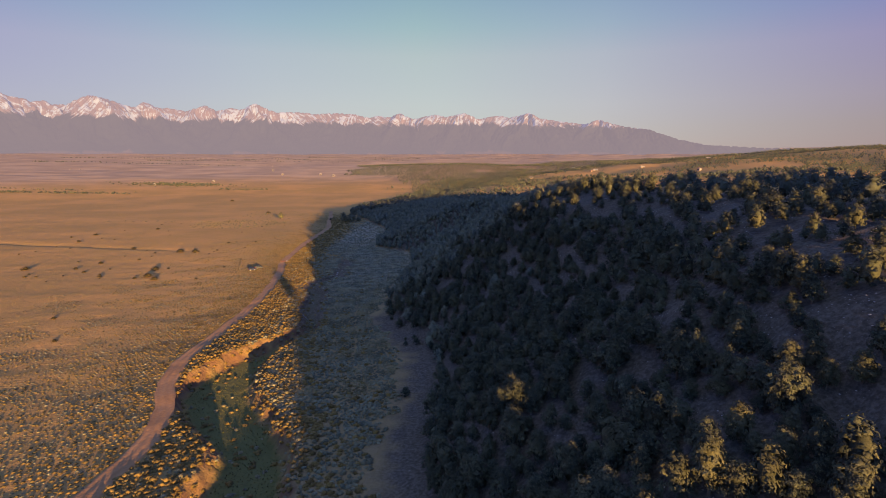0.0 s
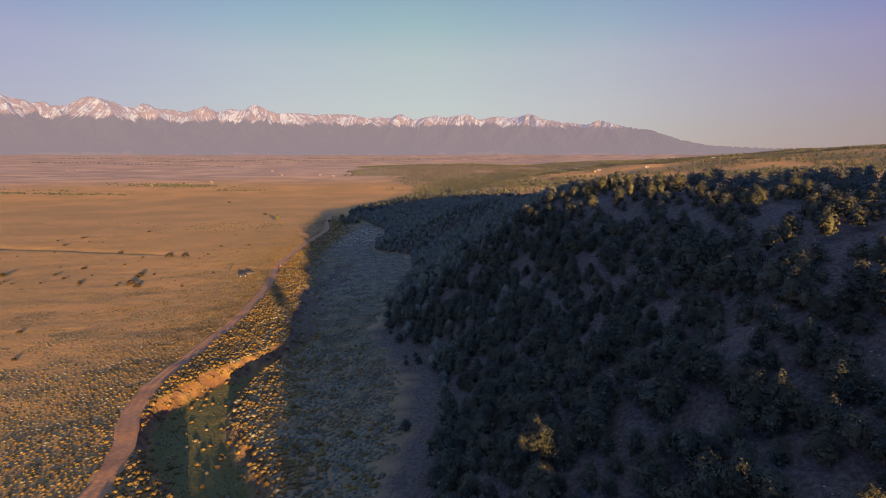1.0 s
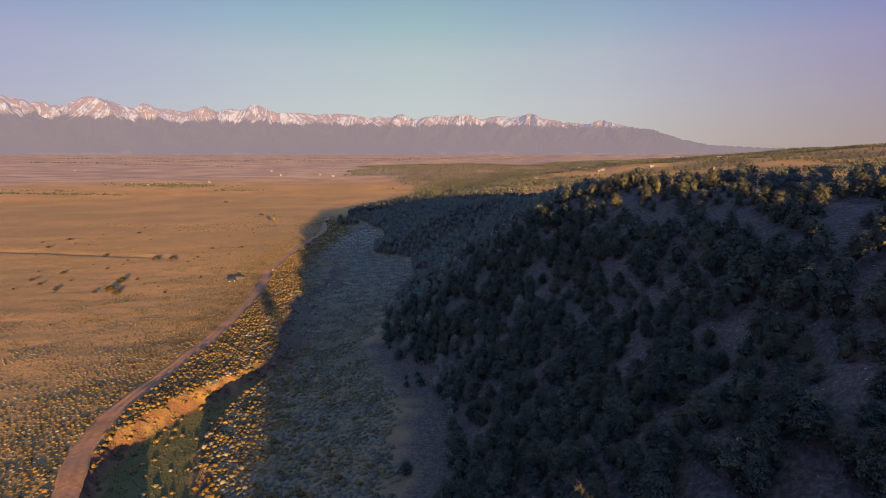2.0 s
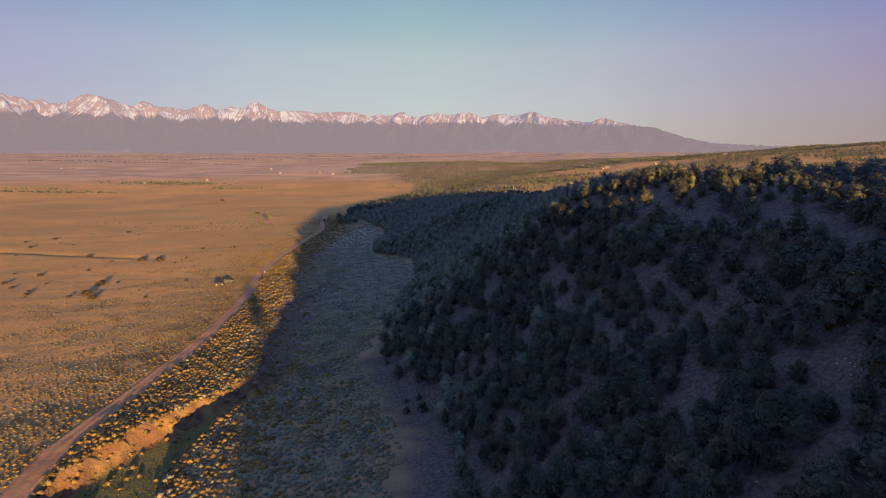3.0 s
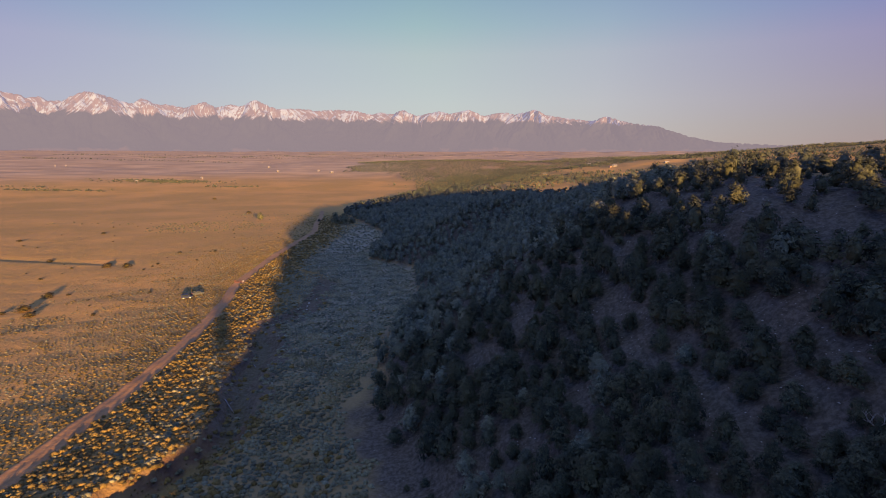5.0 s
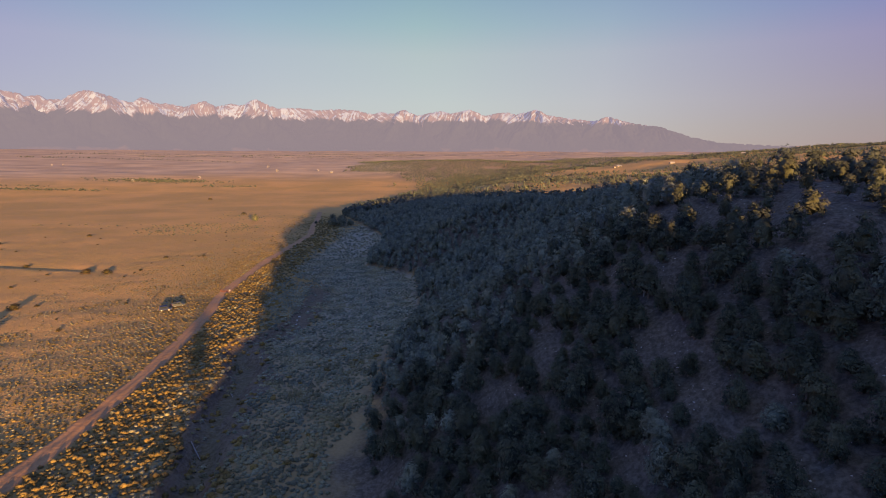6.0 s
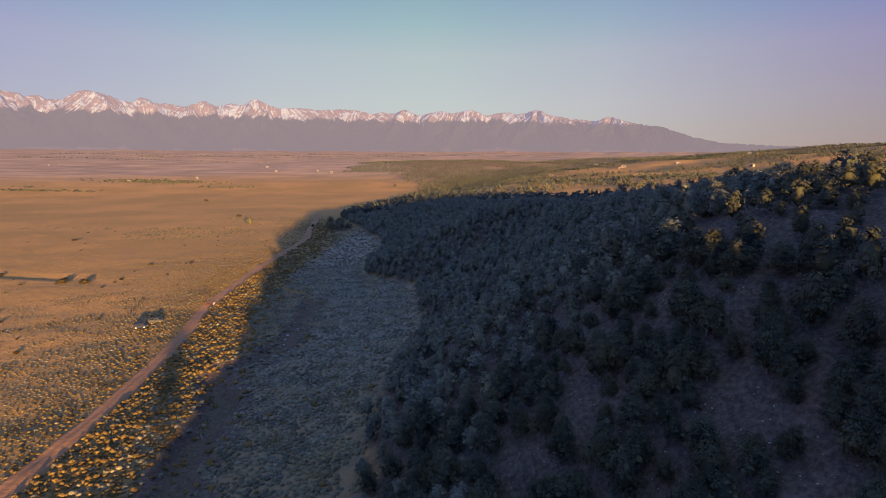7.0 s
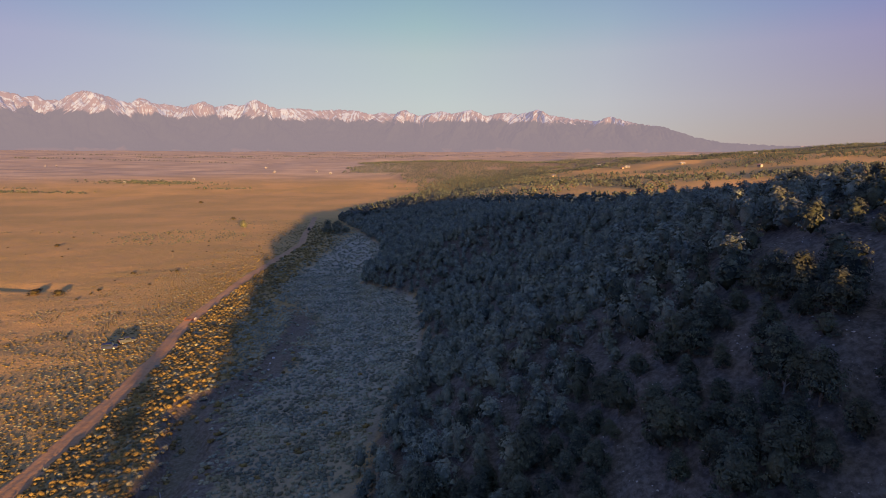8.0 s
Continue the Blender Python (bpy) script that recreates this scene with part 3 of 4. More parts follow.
def sow(n, box, spacing, keep, r):
    """Random places in a box, none nearer than its spacing to another."""
    x = r.uniform(box[0], box[1], n)
    y = r.uniform(box[2], box[3], n)
    ok = keep(x, y, r)
    x, y = x[ok], y[ok]
    cells, out = {}, []
    for i in range(len(x)):
        sp = spacing
        cx, cy = int(x[i] // sp), int(y[i] // sp)
        clash = False
        for dx in (-1, 0, 1):
            for dy in (-1, 0, 1):
                for j in cells.get((cx + dx, cy + dy), ()):
                    if (x[i] - x[j]) ** 2 + (y[i] - y[j]) ** 2 < sp * sp:
                        clash = True
        if not clash:
            cells.setdefault((cx, cy), []).append(i)
            out.append(i)
    return np.c_[x[out], y[out]]


def on_slope(x, y, r):
    s = x - toe_x(y)
    ok = (s > 0) & (s < 85) & (stony(x, y) < 0.62)
    # open wood along the brow of the hill
    brow = smooth((s - 47) / 9) * smooth((235 - y) / 30)
    return ok & (r.uniform(size=x.shape) < (0.35 + 0.65 * smooth(s / 8)) * (1 - 0.90 * brow))


def woods(places, templates, sizes, r, sink=0.15, low=1.05, high=1.55):
    z = height(places[:, 0], places[:, 1])
    pts = np.c_[places, z - sink]
    turn = r.uniform(0, 2 * math.pi, len(pts))
    tall = sizes * r.uniform(low, high, len(pts))
    kind = r.integers(0, len(templates), len(pts))
    return [scatter(t, pts[kind == i], sizes[kind == i], turn[kind == i], tall[kind == i]) for i, t in enumerate(templates) if (kind == i).any()]


slope_places = sow(52000, (-110, 140, 42, 420), 2.25, on_slope, rng)
slope_places = np.concatenate([slope_places, sow(2500, (-10, 60, -60, 40), 3.0, lambda x, y, r: on_slope(x, y, r) & (x - toe_x(y) < 16), rng)])
slope_size = 1.0 + 1.15 * rng.uniform(0, 1, len(slope_places)) ** 1.4
slope_size = slope_size * (1 + 0.12 * smooth((92 - slope_places[:, 1]) / 25))
is_near = slope_places[:, 1] < 205
# the trees along the nearest stretches of the slope are single things
single = ((slope_places[:, 1] > 165) & (slope_places[:, 1] < 200) & (slope_places[:, 0] < 34)) | ((slope_places[:, 1] > 42) & (slope_places[:, 1] < 84) & (slope_places[:, 0] < 50))
single[np.flatnonzero(single)[300:]] = False
single_places, single_size = slope_places[single], slope_size[single]
rest = ~single
fine = rest & is_near & (slope_places[:, 1] > 84) & (slope_places[:, 1] < 165) & (slope_places[:, 0] < 36) & (slope_places[:, 0] > 2)
# haze put into foliage colour: paler trees low on the slope and far off
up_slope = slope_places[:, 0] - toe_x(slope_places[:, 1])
hazed_tree = rng.uniform(0, 1, len(slope_places)) < smooth((slope_places[:, 1] - 112 - 1.1 * (up_slope - 12)) / 115)


def slope_wood(which):
    return [piece for crowns, chosen in ((MID_CROWNS, ~is_near), (NEAR_CROWNS, is_near & rest & ~fine), (FINE_CROWNS, fine)) if (chosen & which).any()
            for piece in woods(slope_places[chosen & which], crowns, slope_size[chosen & which], rng)]


stuff("pinyon_wood", slope_wood(~hazed_tree), PINYON, "dark pinyon and juniper trees covering the stony slope", "trees")
stuff("hazed_slope_wood", slope_wood(hazed_tree), HAZED_TREES, "pinyon and juniper wood on the far slope, colour lightened for haze", "trees")


CLEARINGS = ((330, 1080, 170, 120), (375, 840, 120, 60), (270, 645, 95, 38), (480, 1480, 220, 90), (200, 240, 95, 22), (120, 1180, 60, 30))


def far_wood(x, y, r):
    s = x - toe_x(y)
    slope_part = (s > 0) & (s < 90)
    field = fbm(x, y, 300, 0.9, 3) + 0.25 * fbm(x, y, 90, 2.0, 2)
    for cx, cy, rx, ry in CLEARINGS:
        slope_part = slope_part & (((x - cx) / rx) ** 2 + ((y - cy) / ry) ** 2 + 0.5 * fbm(x, y, 60, 1.4, 2) > 1)
        field = np.where(((x - cx) / rx) ** 2 + ((y - cy) / ry) ** 2 + 0.5 * fbm(x, y, 60, 1.4, 2) < 1, -1, field)
    return (s > 0) & (slope_part | (field > -0.2)) & ((y > 420) | (s > 85))


far_places = np.concatenate([sow(42000, (-110, 1100, 90, 1300), 7.0, far_wood, rng), sow(9000, (-110, 60, 420, 700), 4.0, lambda x, y, r: far_wood(x, y, r) & (x - toe_x(y) < 90), rng)])
far_size = rng.uniform(1.5, 2.9, len(far_places)) * (1 + 0.25 * smooth((900 - far_places[:, 1]) / 300))
closer = (far_places[:, 1] < 430) & (far_places[:, 0] < 330)
on_far_slope = (far_places[:, 0] - toe_x(far_places[:, 1]) < 85) & (far_places[:, 1] > 410) & (far_places[:, 1] < 590)
# the last spur also takes the haze-lightened foliage
stuff("far_slope_wood", woods(far_places[on_far_slope], MID_CROWNS, far_size[on_far_slope] * 0.85, rng, 0.15, 0.9, 1.3), HAZED_TREES, "pinyon and juniper wood on the last spur, colour lightened for haze", "trees")
far_places, far_size, closer = far_places[~on_far_slope], far_size[~on_far_slope], closer[~on_far_slope]
stuff("plateau_wood", woods(far_places[~closer], FAR_CROWNS, far_size[~closer], rng, 0.15, 0.75, 1.1) + woods(far_places[closer], MID_CROWNS, far_size[closer] * 0.8, rng, 0.15, 0.9, 1.4), WOODS, "open pinyon and juniper wood on the plateau", "trees")


def sage_land(x, y, r):
    d, _ = to_line(x, y, road_line)
    cut, _ = into_creek(x, y)
    s = x - toe_x(y)
    dense_here = 0.85 + 0.5 * fbm(x, y, 50, 2.4, 3) + 0.45 * fbm(x, y, 12, 0.3, 3)
    trail, _ = to_line(x, y, trail_line)
    west = (trail > 0.75) * brushy(x, y) * (0.25 + 0.75 * smooth((430 - y) / 120))
    open_ground = s < -2 - 7.5 * smooth((200 - y) / 25) + 3.5 * fbm(x, y, 14, 1.1, 3) + 2.0 * fbm(x, y, 4.5, 0.7, 2)
    west = west * (1 - 0.85 * swale(x, y, cut))
    return (d > 2.2 + 0.5 * fbm(x, y, 13, 0.6, 2)) & ((cut < -0.4) | ((cut < 1.8) & (r.uniform(size=x.shape) < 0.14)) | ((cut < 1.3) & (x > np.interp(y, creek_line[:, 1], creek_line[:, 0])) & (r.uniform(size=x.shape) < 0.45) & (y < 165)) | ((cut > 1.5) & (r.uniform(size=x.shape) < 0.02 + 0.10 * smooth((y - 165) / 25)))) & open_ground & (r.uniform(size=x.shape) < dense_here * west)


def low_plants(name, places, templates, sizes, mat, label, category, low=0.7):
    z = height_cut(places[:, 0], places[:, 1])
    kind = rng.integers(0, len(templates), len(places))
    turn = rng.uniform(0, 6.28, len(places))
    p = np.c_[places, z - 0.06]
    rise_by = rng.uniform(0.7, 1.35, len(places))
    stuff(name, [scatter(t, p[kind == i], sizes[kind == i], turn[kind == i], (sizes * low * rise_by)[kind == i]) for i, t in enumerate(templates)], mat, label, category)


def bush(r):
    """A low ragged shrub, about 1 across: a few leafy lobes of uneven size and height."""
    upper = ICO_F[ICO_V[ICO_F][:, :, 2].max(1) > 0.2]
    body = ICO_V * np.array([0.40, 0.34, 0.36]) * r.uniform(0.72, 1.2, (len(ICO_V), 1)) + np.array([0, 0, 0.20])
    lobes = [(body, upper)]
    turn = r.uniform(0, 6.28)
    for i in range(2):
        a, size = turn + i * 2.6 + r.uniform(-0.5, 0.5), r.uniform(0.20, 0.32)
        lump = OCTA_V * (size * r.uniform(0.75, 1.1, (6, 1))) @ np.array(Matrix.Rotation(r.uniform(0, 1.5), 3, "Z")).T
        lobes.append((lump + np.array([0.32 * math.cos(a), 0.32 * math.sin(a), r.uniform(0.10, 0.22)]), OCTA_F[:4]))
    v, f = clump(np.array([0, 0, 0.22]), 0.46, 8, r, 0.2, 0.95, 0.24, 0.6)
    lobes.append((v[6:], f[4:] - 6))
    return joined(lobes)


sage_places = np.concatenate([sow(26000, (-160, 20, -70, 20), 1.1, sage_land, rng), sow(230000, (-160, 0, 20, 240), 0.80, sage_land, rng), sow(90000, (-160, 0, 240, 380), 1.0, sage_land, rng), sow(45000, (-160, 0, 380, 640), 1.25, sage_land, rng)])
sx, sy = sage_places.T
sage_size = rng.uniform(0.85, 1.6, len(sage_places)) * np.where(sy > 380, 1.45, np.where(sy > 240, 1.15, 1.0)) * (0.6 + 0.4 * brushy(sx, sy)) * np.where(sx < np.interp(sy, road_line[:, 1], road_line[:, 0]), 0.78, 1.0)
to_road, _ = to_line(sx, sy, road_line)
to_wash, _ = to_line(sx, sy, creek_line)
west_of_wash = sx < np.interp(sy, creek_line[:, 1], creek_line[:, 0]) + 6
# rabbitbrush gold also carries the sunlight: sunlit bushes gold, shaded ones grey
gold = rng.uniform(0, 1, len(sx)) < np.where(west_of_wash, 0.55 + 0.35 * np.exp(-(to_road / 16) ** 2) + 0.3 * fbm(sx, sy, 20, 1.5, 3), 0.03 + 0.8 * np.exp(-(to_wash / 17) ** 2) * smooth((175 - sy) / 30))
# haze put into leaf colour: paler sage further up the wide meadow
in_meadow = smooth((sy - 180) / 110) * smooth((sx - np.interp(sy, road_line[:, 1], road_line[:, 0]) - 14) / 12)
hazed_bush = rng.uniform(0, 1, len(sx)) < in_meadow
gold = gold & ~hazed_bush
grey = ~gold & ~hazed_bush
flatter = np.where(sx < np.interp(sy, road_line[:, 1], road_line[:, 0]), 0.44, 0.62)
low_plants("sagebrush", sage_places[grey], [bush(rng) for i in range(6)], sage_size[grey], SAGE, "low grey-green sagebrush covering the valley floor", "shrubs", flatter[grey])
low_plants("hazed_sagebrush", sage_places[hazed_bush], [bush(rng) for i in range(5)], sage_size[hazed_bush], HAZED_SAGE, "sagebrush over the wide meadow, paled in colour for haze", "shrubs", flatter[hazed_bush])
low_plants("rabbitbrush", sage_places[gold], [bush(rng) for i in range(5)], sage_size[gold] * 1.15, RABBIT, "golden rabbitbrush beside the road and the wash", "shrubs", flatter[gold])


def pasture(x, y, r):
    d, _ = to_line(x, y, road_line)
    cut, _ = into_creek(x, y)
    return (d > 2.0) & (x < -60) & (cut < -0.4) & (r.uniform(size=x.shape) < (0.75 + 0.4 * fbm(x, y, 30, 0.4, 3)) * smooth((520 - y) / 200) * smooth((x + 330) / 90))


grass_tuft = [(np.concatenate([np.array([(math.cos(a) * 0.10 - math.sin(a) * 0.2, math.sin(a) * 0.10 + math.cos(a) * 0.2, 0), (math.cos(a) * 0.10 + math.sin(a) * 0.2, math.sin(a) * 0.10 - math.cos(a) * 0.2, 0),
                                         (math.cos(a) * rng.uniform(0.1, 0.5), math.sin(a) * rng.uniform(0.1, 0.5), rng.uniform(0.5, 0.9))]) for a in rng.uniform(0, 6.28, 4)]), np.arange(12).reshape(-1, 3)) for k in range(5)]
grass_places = sow(85000, (-300, -60, 100, 480), 0.8, pasture, rng)
low_plants("dry_grass", grass_places, grass_tuft, rng.uniform(0.25, 0.5, len(grass_places)), STRAW, "tufts of dry straw-coloured grass in the pasture", "grass")


def wash_floor(x, y, r):
    cut, _ = into_creek(x, y)
    return (cut > 1.4) & (r.uniform(size=x.shape) < 0.75 + 0.5 * fbm(x, y, 9, 0.6, 3))


floor_places = sow(26000, (-70, -20, 72, 190), 0.45, wash_floor, rng)
low_plants("wash_grass", floor_places, grass_tuft, rng.uniform(0.25, 0.6, len(floor_places)), MEADOW, "rank green grass on the floor of the wash", "grass")


def talus(x, y, r):
    s = x - toe_x(y)
    return (s > -10) & (s < 80) & (r.uniform(size=x.shape) < 0.15 + 0.85 * smooth((stony(x, y) - 0.1) / 0.4))


stones = [(OCTA_V * rng.uniform(0.6, 1.1, (6, 1)) * np.array([1, 0.8, 0.6]), OCTA_F) for i in range(4)]
stone_places = sow(60000, (-20, 90, 40, 230), 0.36, talus, rng)
low_plants("loose_stones", stone_places, stones, 0.07 + 0.20 * rng.uniform(0, 1, len(stone_places)) ** 4, STONE, "pale broken stones strewn over the bare slope", "stones")


# woods and copses far off
def far_hill(x, y, r):
    edge = -190 + 60 * fbm(x, y, 300, 0.2, 2)
    low = ((y > 1430 + 0.2 * np.abs(x + 150)) & (x > edge - 70)) | ((x > -110 + 0.12 * (1400 - y) + 55 * fbm(x, y, 130, 0.8, 3) + r.exponential(30, x.shape)) & (y > 1000))
    for cx, cy, rx, ry in CLEARINGS:
        low = low & (((x - cx) / rx) ** 2 + ((y - cy) / ry) ** 2 + 0.5 * fbm(x, y, 60, 1.4, 2) > 1)
    return low & (fbm(x, y, 260, 1.9, 3) > -0.5 + 0.35 * smooth((x - 150) / 200))


hill_places = sow(60000, (-420, 1000, 1000, 2100), 6.2, far_hill, rng)
stuff("hill_wood", woods(hill_places, [crown(rng, 2, 0, 0.75, 0.3), crown(rng, 2, 0, 0.75, 0.5)], rng.uniform(2.1, 3.4, len(hill_places)), rng, 0.15, 0.7, 1.0), WOODS, "dark conifer wood on a low far hill", "trees")
copse = np.concatenate([np.c_[rng.normal(-535, 52, 420), rng.normal(1128, 20, 420)], np.c_[rng.uniform(-930, -520, 260), 930 + rng.normal(0, 7, 260)],
                        np.c_[rng.uniform(-1000, -640, 60), 985 + rng.normal(0, 6, 60)], np.c_[rng.uniform(-420, -330, 40), 1040 + rng.normal(0, 10, 40)]])
stuff("copse", woods(copse, FAR_CROWNS, rng.uniform(1.0, 2.2, len(copse)), rng, 0.15, 0.6, 0.95), WOODS, "dark scrub and copses along the edge of the pasture", "trees")
rows_x, rows_y = [], []
for x0, x1, y0, slope_y in ((-1500, -700, 2050, -0.08), (-1250, -300, 2350, -0.05), (-900, -150, 2550, 0.02), (-1700, -1000, 2500, 0.05), (-700, -100, 2900, 0.03), (-300, 500, 2750, -0.04)):
    k = rng.uniform(0, 1, 170) ** 1.3
    rows_x.append(x0 + (x1 - x0) * k)
    rows_y.append(y0 + slope_y * (x1 - x0) * k + rng.normal(0, 9, 170))
plain_rows = np.c_[np.concatenate(rows_x), np.concatenate(rows_y)]
stuff("tree_rows", woods(plain_rows, FAR_CROWNS, rng.uniform(0.9, 2.0, len(plain_rows)), rng), WOODS, "thin rows of trees along creeks of the far plain", "trees")


# ---- single things ----
def part(name, bm, mat, parent, label=""):
    me = bpy.data.meshes.new(name)
    bm.to_mesh(me)
    bm.free()
    me.materials.append(mat)
    ob = new(name, me)
    ob.parent = parent
    if label:
        ob["label"] = label
    return ob


def part_from(name, shape, mat, parent, label="", flat=False):
    ob = new(name, mesh_from(name, shape[0], shape[1], mat, flat))
    ob.parent = parent
    if label:
        ob["label"] = label
    return ob


def thing(name, label, category, group=""):
    return tagged(new(name), label, category, group)


def land(x, y):
    return float(height_cut(np.array([float(x)]), np.array([float(y)]))[0])


def box(bm, centre, size, bevel=0.0, turn=0.0):
    made = bmesh.ops.create_cube(bm, size=1.0, matrix=Matrix.Translation(centre) @ Matrix.Rotation(turn, 4, "Z") @ Matrix.Diagonal((*size, 1)))
    if bevel:
        edges = list({e for v in made["verts"] for e in v.link_edges})
        bmesh.ops.bevel(bm, geom=edges, offset=bevel, segments=2, affect="EDGES")
    return bm


def pole(bm, a, b, r0, r1, sides=6):
    a, b = Vector(a), Vector(b)
    d = b - a
    m = Matrix.Translation((a + b) / 2) @ d.to_track_quat("Z", "Y").to_matrix().to_4x4()
    bmesh.ops.create_cone(bm, cap_ends=True, segments=sides, radius1=r0, radius2=r1, depth=d.length, matrix=m)
    return bm


def prism(bm, outline, y0, y1, bevel=0.0):
    """An outline in x and z, drawn out from y0 to y1."""
    low = [bm.verts.new((x, y0, z)) for x, z in outline]
    top = [bm.verts.new((x, y1, z)) for x, z in outline]
    faces = [bm.faces.new(low), bm.faces.new(top[::-1])]
    k = len(outline)
    for i in range(k):
        faces.append(bm.faces.new((low[i], top[i], top[(i + 1) % k], low[(i + 1) % k])))
    bmesh.ops.recalc_face_normals(bm, faces=faces)
    if bevel:
        bmesh.ops.bevel(bm, geom=bm.edges[:], offset=bevel, segments=2, affect="EDGES")
    return bm


def trunk_bm(r, tall, thick, limbs=3):
    bm = bmesh.new()
    bend = Vector((r.uniform(-0.1, 0.1), r.uniform(-0.1, 0.1), 0)) * tall
    pole(bm, (0, 0, -0.25), Vector((0, 0, tall * 0.45)) + bend * 0.5, thick, thick * 0.75, 7)
    pole(bm, Vector((0, 0, tall * 0.44)) + bend * 0.5, Vector((0, 0, tall)) + bend, thick * 0.75, thick * 0.3, 6)
    for i in range(limbs):
        a = i * 2.4 + r.uniform(0, 1)
        z = tall * r.uniform(0.2, 0.6)
        pole(bm, (0, 0, z), (math.cos(a) * tall * 0.4, math.sin(a) * tall * 0.4, z + tall * 0.25), thick * 0.4, thick * 0.15, 5)
    return bm


# pinyons of the near slope
pinyons = []
for i, shape in enumerate(FINE_CROWNS):
    tree = thing("pinyon_tree", "dark green pinyon pine with a lumpy crown on the stony slope", "tree", "pinyons of the near slope")
    part("trunk", trunk_bm(rng, 1.3, 0.09), BARK, tree)
    part_from("crown", shape, PINYON, tree)
    pinyons.append(tree)
for i, ((x, y), size) in enumerate(zip(single_places, single_size)):
    m = Matrix.Translation((x, y, land(x, y) - 0.12)) @ Matrix.Rotation(rng.uniform(0, 6.28), 4, "Z") @ Matrix.Diagonal((size, size, size * rng.uniform(1.05, 1.55), 1))
    if i < len(pinyons):
        pinyons[i].matrix_basis = m
        continue
    tree = copy_thing(pinyons[int(rng.integers(0, len(pinyons)))], Matrix.Identity(4))
    tree.matrix_basis = m
    if size < 1.5:
        tree["label"] = "small young pinyon pine between larger trees on the slope"
    elif size > 2.5:
        tree["label"] = "broad old pinyon pine with a dense crown on the slope"

# unseen tall pinyons on the shoulder behind, added to throw a shadow finger
for x, y, size, tall in ((61.7, -80, 2.1, 3.6), (62.6, -78, 1.6, 3.2)):
    tree = copy_thing(pinyons[0], Matrix.Identity(4))
    tree["label"] = "unseen tall pinyon pine on the crest, added for its long shadow"
    tree.matrix_basis = Matrix.Translation((x, y, land(x, y) - 0.2)) @ Matrix.Diagonal((size, size, tall, 1))

# junipers that stand alone at the foot of the slope
for x, y, size in ((-14, 171, 1.7), (-7.6, 154.4, 1.25), (-10.9, 154.2, 0.9), (-3, 155, 0.8), (-17.4, 180, 0.8), (-8.4, 117.3, 1.35), (-1, 118.3, 1.1), (-8.7, 159.4, 0.8), (-11.2, 158.7, 0.6), (-42.6, 473, 1.8), (-109.5, 535, 1.6), (-60, 512, 2.2)):
    tree = thing("juniper", "low dark juniper standing alone on bare ground", "tree", "lone junipers below the slope")
    part("trunk", trunk_bm(rng, 0.9, 0.10), BARK, tree)
    part_from("crown", crown(rng, 40, 10, 0.28, 0.45), PINYON, tree)
    tree.matrix_basis = Matrix.Translation((x, y, land(x, y) - 0.1)) @ Matrix.Diagonal((size, size, size * 0.9, 1))

# shrubs in the dry pasture
PASTURE_SHRUBS = ((-214, 277, 2.3), (-190, 280, 1.3), (-180, 271, 1.2), (-188, 298, 1.5), (-164, 258, 1.2), (-145, 254, 1.2), (-141, 258, 2.4), (-148, 278, 2.2), (-135, 252, 1.9),
                  (-173, 309, 1.0), (-199, 257, 1.0), (-143, 282, 0.9), (-254, 381, 1.8), (-201, 354, 1.7), (-168, 347, 1.4), (-154, 338.5, 2.4), (-163.5, 338.5, 2.5), (-266, 419, 1.8),
                  (-276, 406, 1.3), (-238, 457, 1.8), (-148, 377, 1.3), (-131, 382, 1.2), (-143, 345, 1.0), (-133, 182, 1.0), (-116, 158, 0.9), (-303, 795, 3.0), (-195, 614, 2.8))
for x, y, size in PASTURE_SHRUBS:
    big = size > 1.7
    tree = thing("shrub", "broad dark shrub casting a long shadow on dry grass" if big else "small dark shrub in the dry grass pasture", "shrub", "shrubs in the pasture")
    part("stem", trunk_bm(rng, 0.7, 0.07), BARK, tree)
    part_from("crown", crown(rng, 30, 9, 0.30, 0.1), BRUSH, tree)
    tree.matrix_basis = Matrix.Translation((x, y, land(x, y) - 0.1)) @ Matrix.Rotation(rng.uniform(0, 6), 4, "Z") @ Matrix.Diagonal((size, size, size * 0.45, 1))


# many small dark bushes strewn over the pasture
sprig = None
for x, y in sow(90, (-270, -112, 245, 520), 7.0, lambda x, y, r: fbm(x, y, 90, 2.2, 2) > -0.25, rng):
    size = rng.uniform(0.45, 0.95)
    if sprig is None:
        sprig = thing("shrub", "small dark shrub in the dry grass pasture", "shrub", "shrubs in the pasture")
        part("stem", trunk_bm(rng, 0.7, 0.07), BARK, sprig)
        part_from("crown", crown(rng, 16, 9, 0.36, 0.1), BRUSH, sprig)
        small = sprig
    else:
        small = copy_thing(sprig, Matrix.Identity(4))
    small.matrix_basis = Matrix.Translation((x, y, land(x, y) - 0.08)) @ Matrix.Rotation(rng.uniform(0, 6), 4, "Z") @ Matrix.Diagonal((size, size, size * 0.5, 1))


def green_scrub(x, y, r):
    return ((x + 185) / 42) ** 2 + ((y - 500) / 38) ** 2 + 0.5 * fbm(x, y, 22, 3.3, 3) < 1


scrub = np.concatenate([sow(900, (-240, -130, 455, 545), 2.2, green_scrub, rng), np.c_[rng.uniform(-215, -130, 70), rng.normal(590, 22, 70)], np.c_[rng.uniform(-330, -160, 50), 520 + rng.normal(0, 4, 50)]])
low_plants("willow_scrub", scrub, [crown(rng, 9, 5, 0.45) for i in range(3)], rng.uniform(0.25, 0.85, len(scrub)), WILLOW, "olive willow scrub in a damp hollow of the pasture", "shrubs")

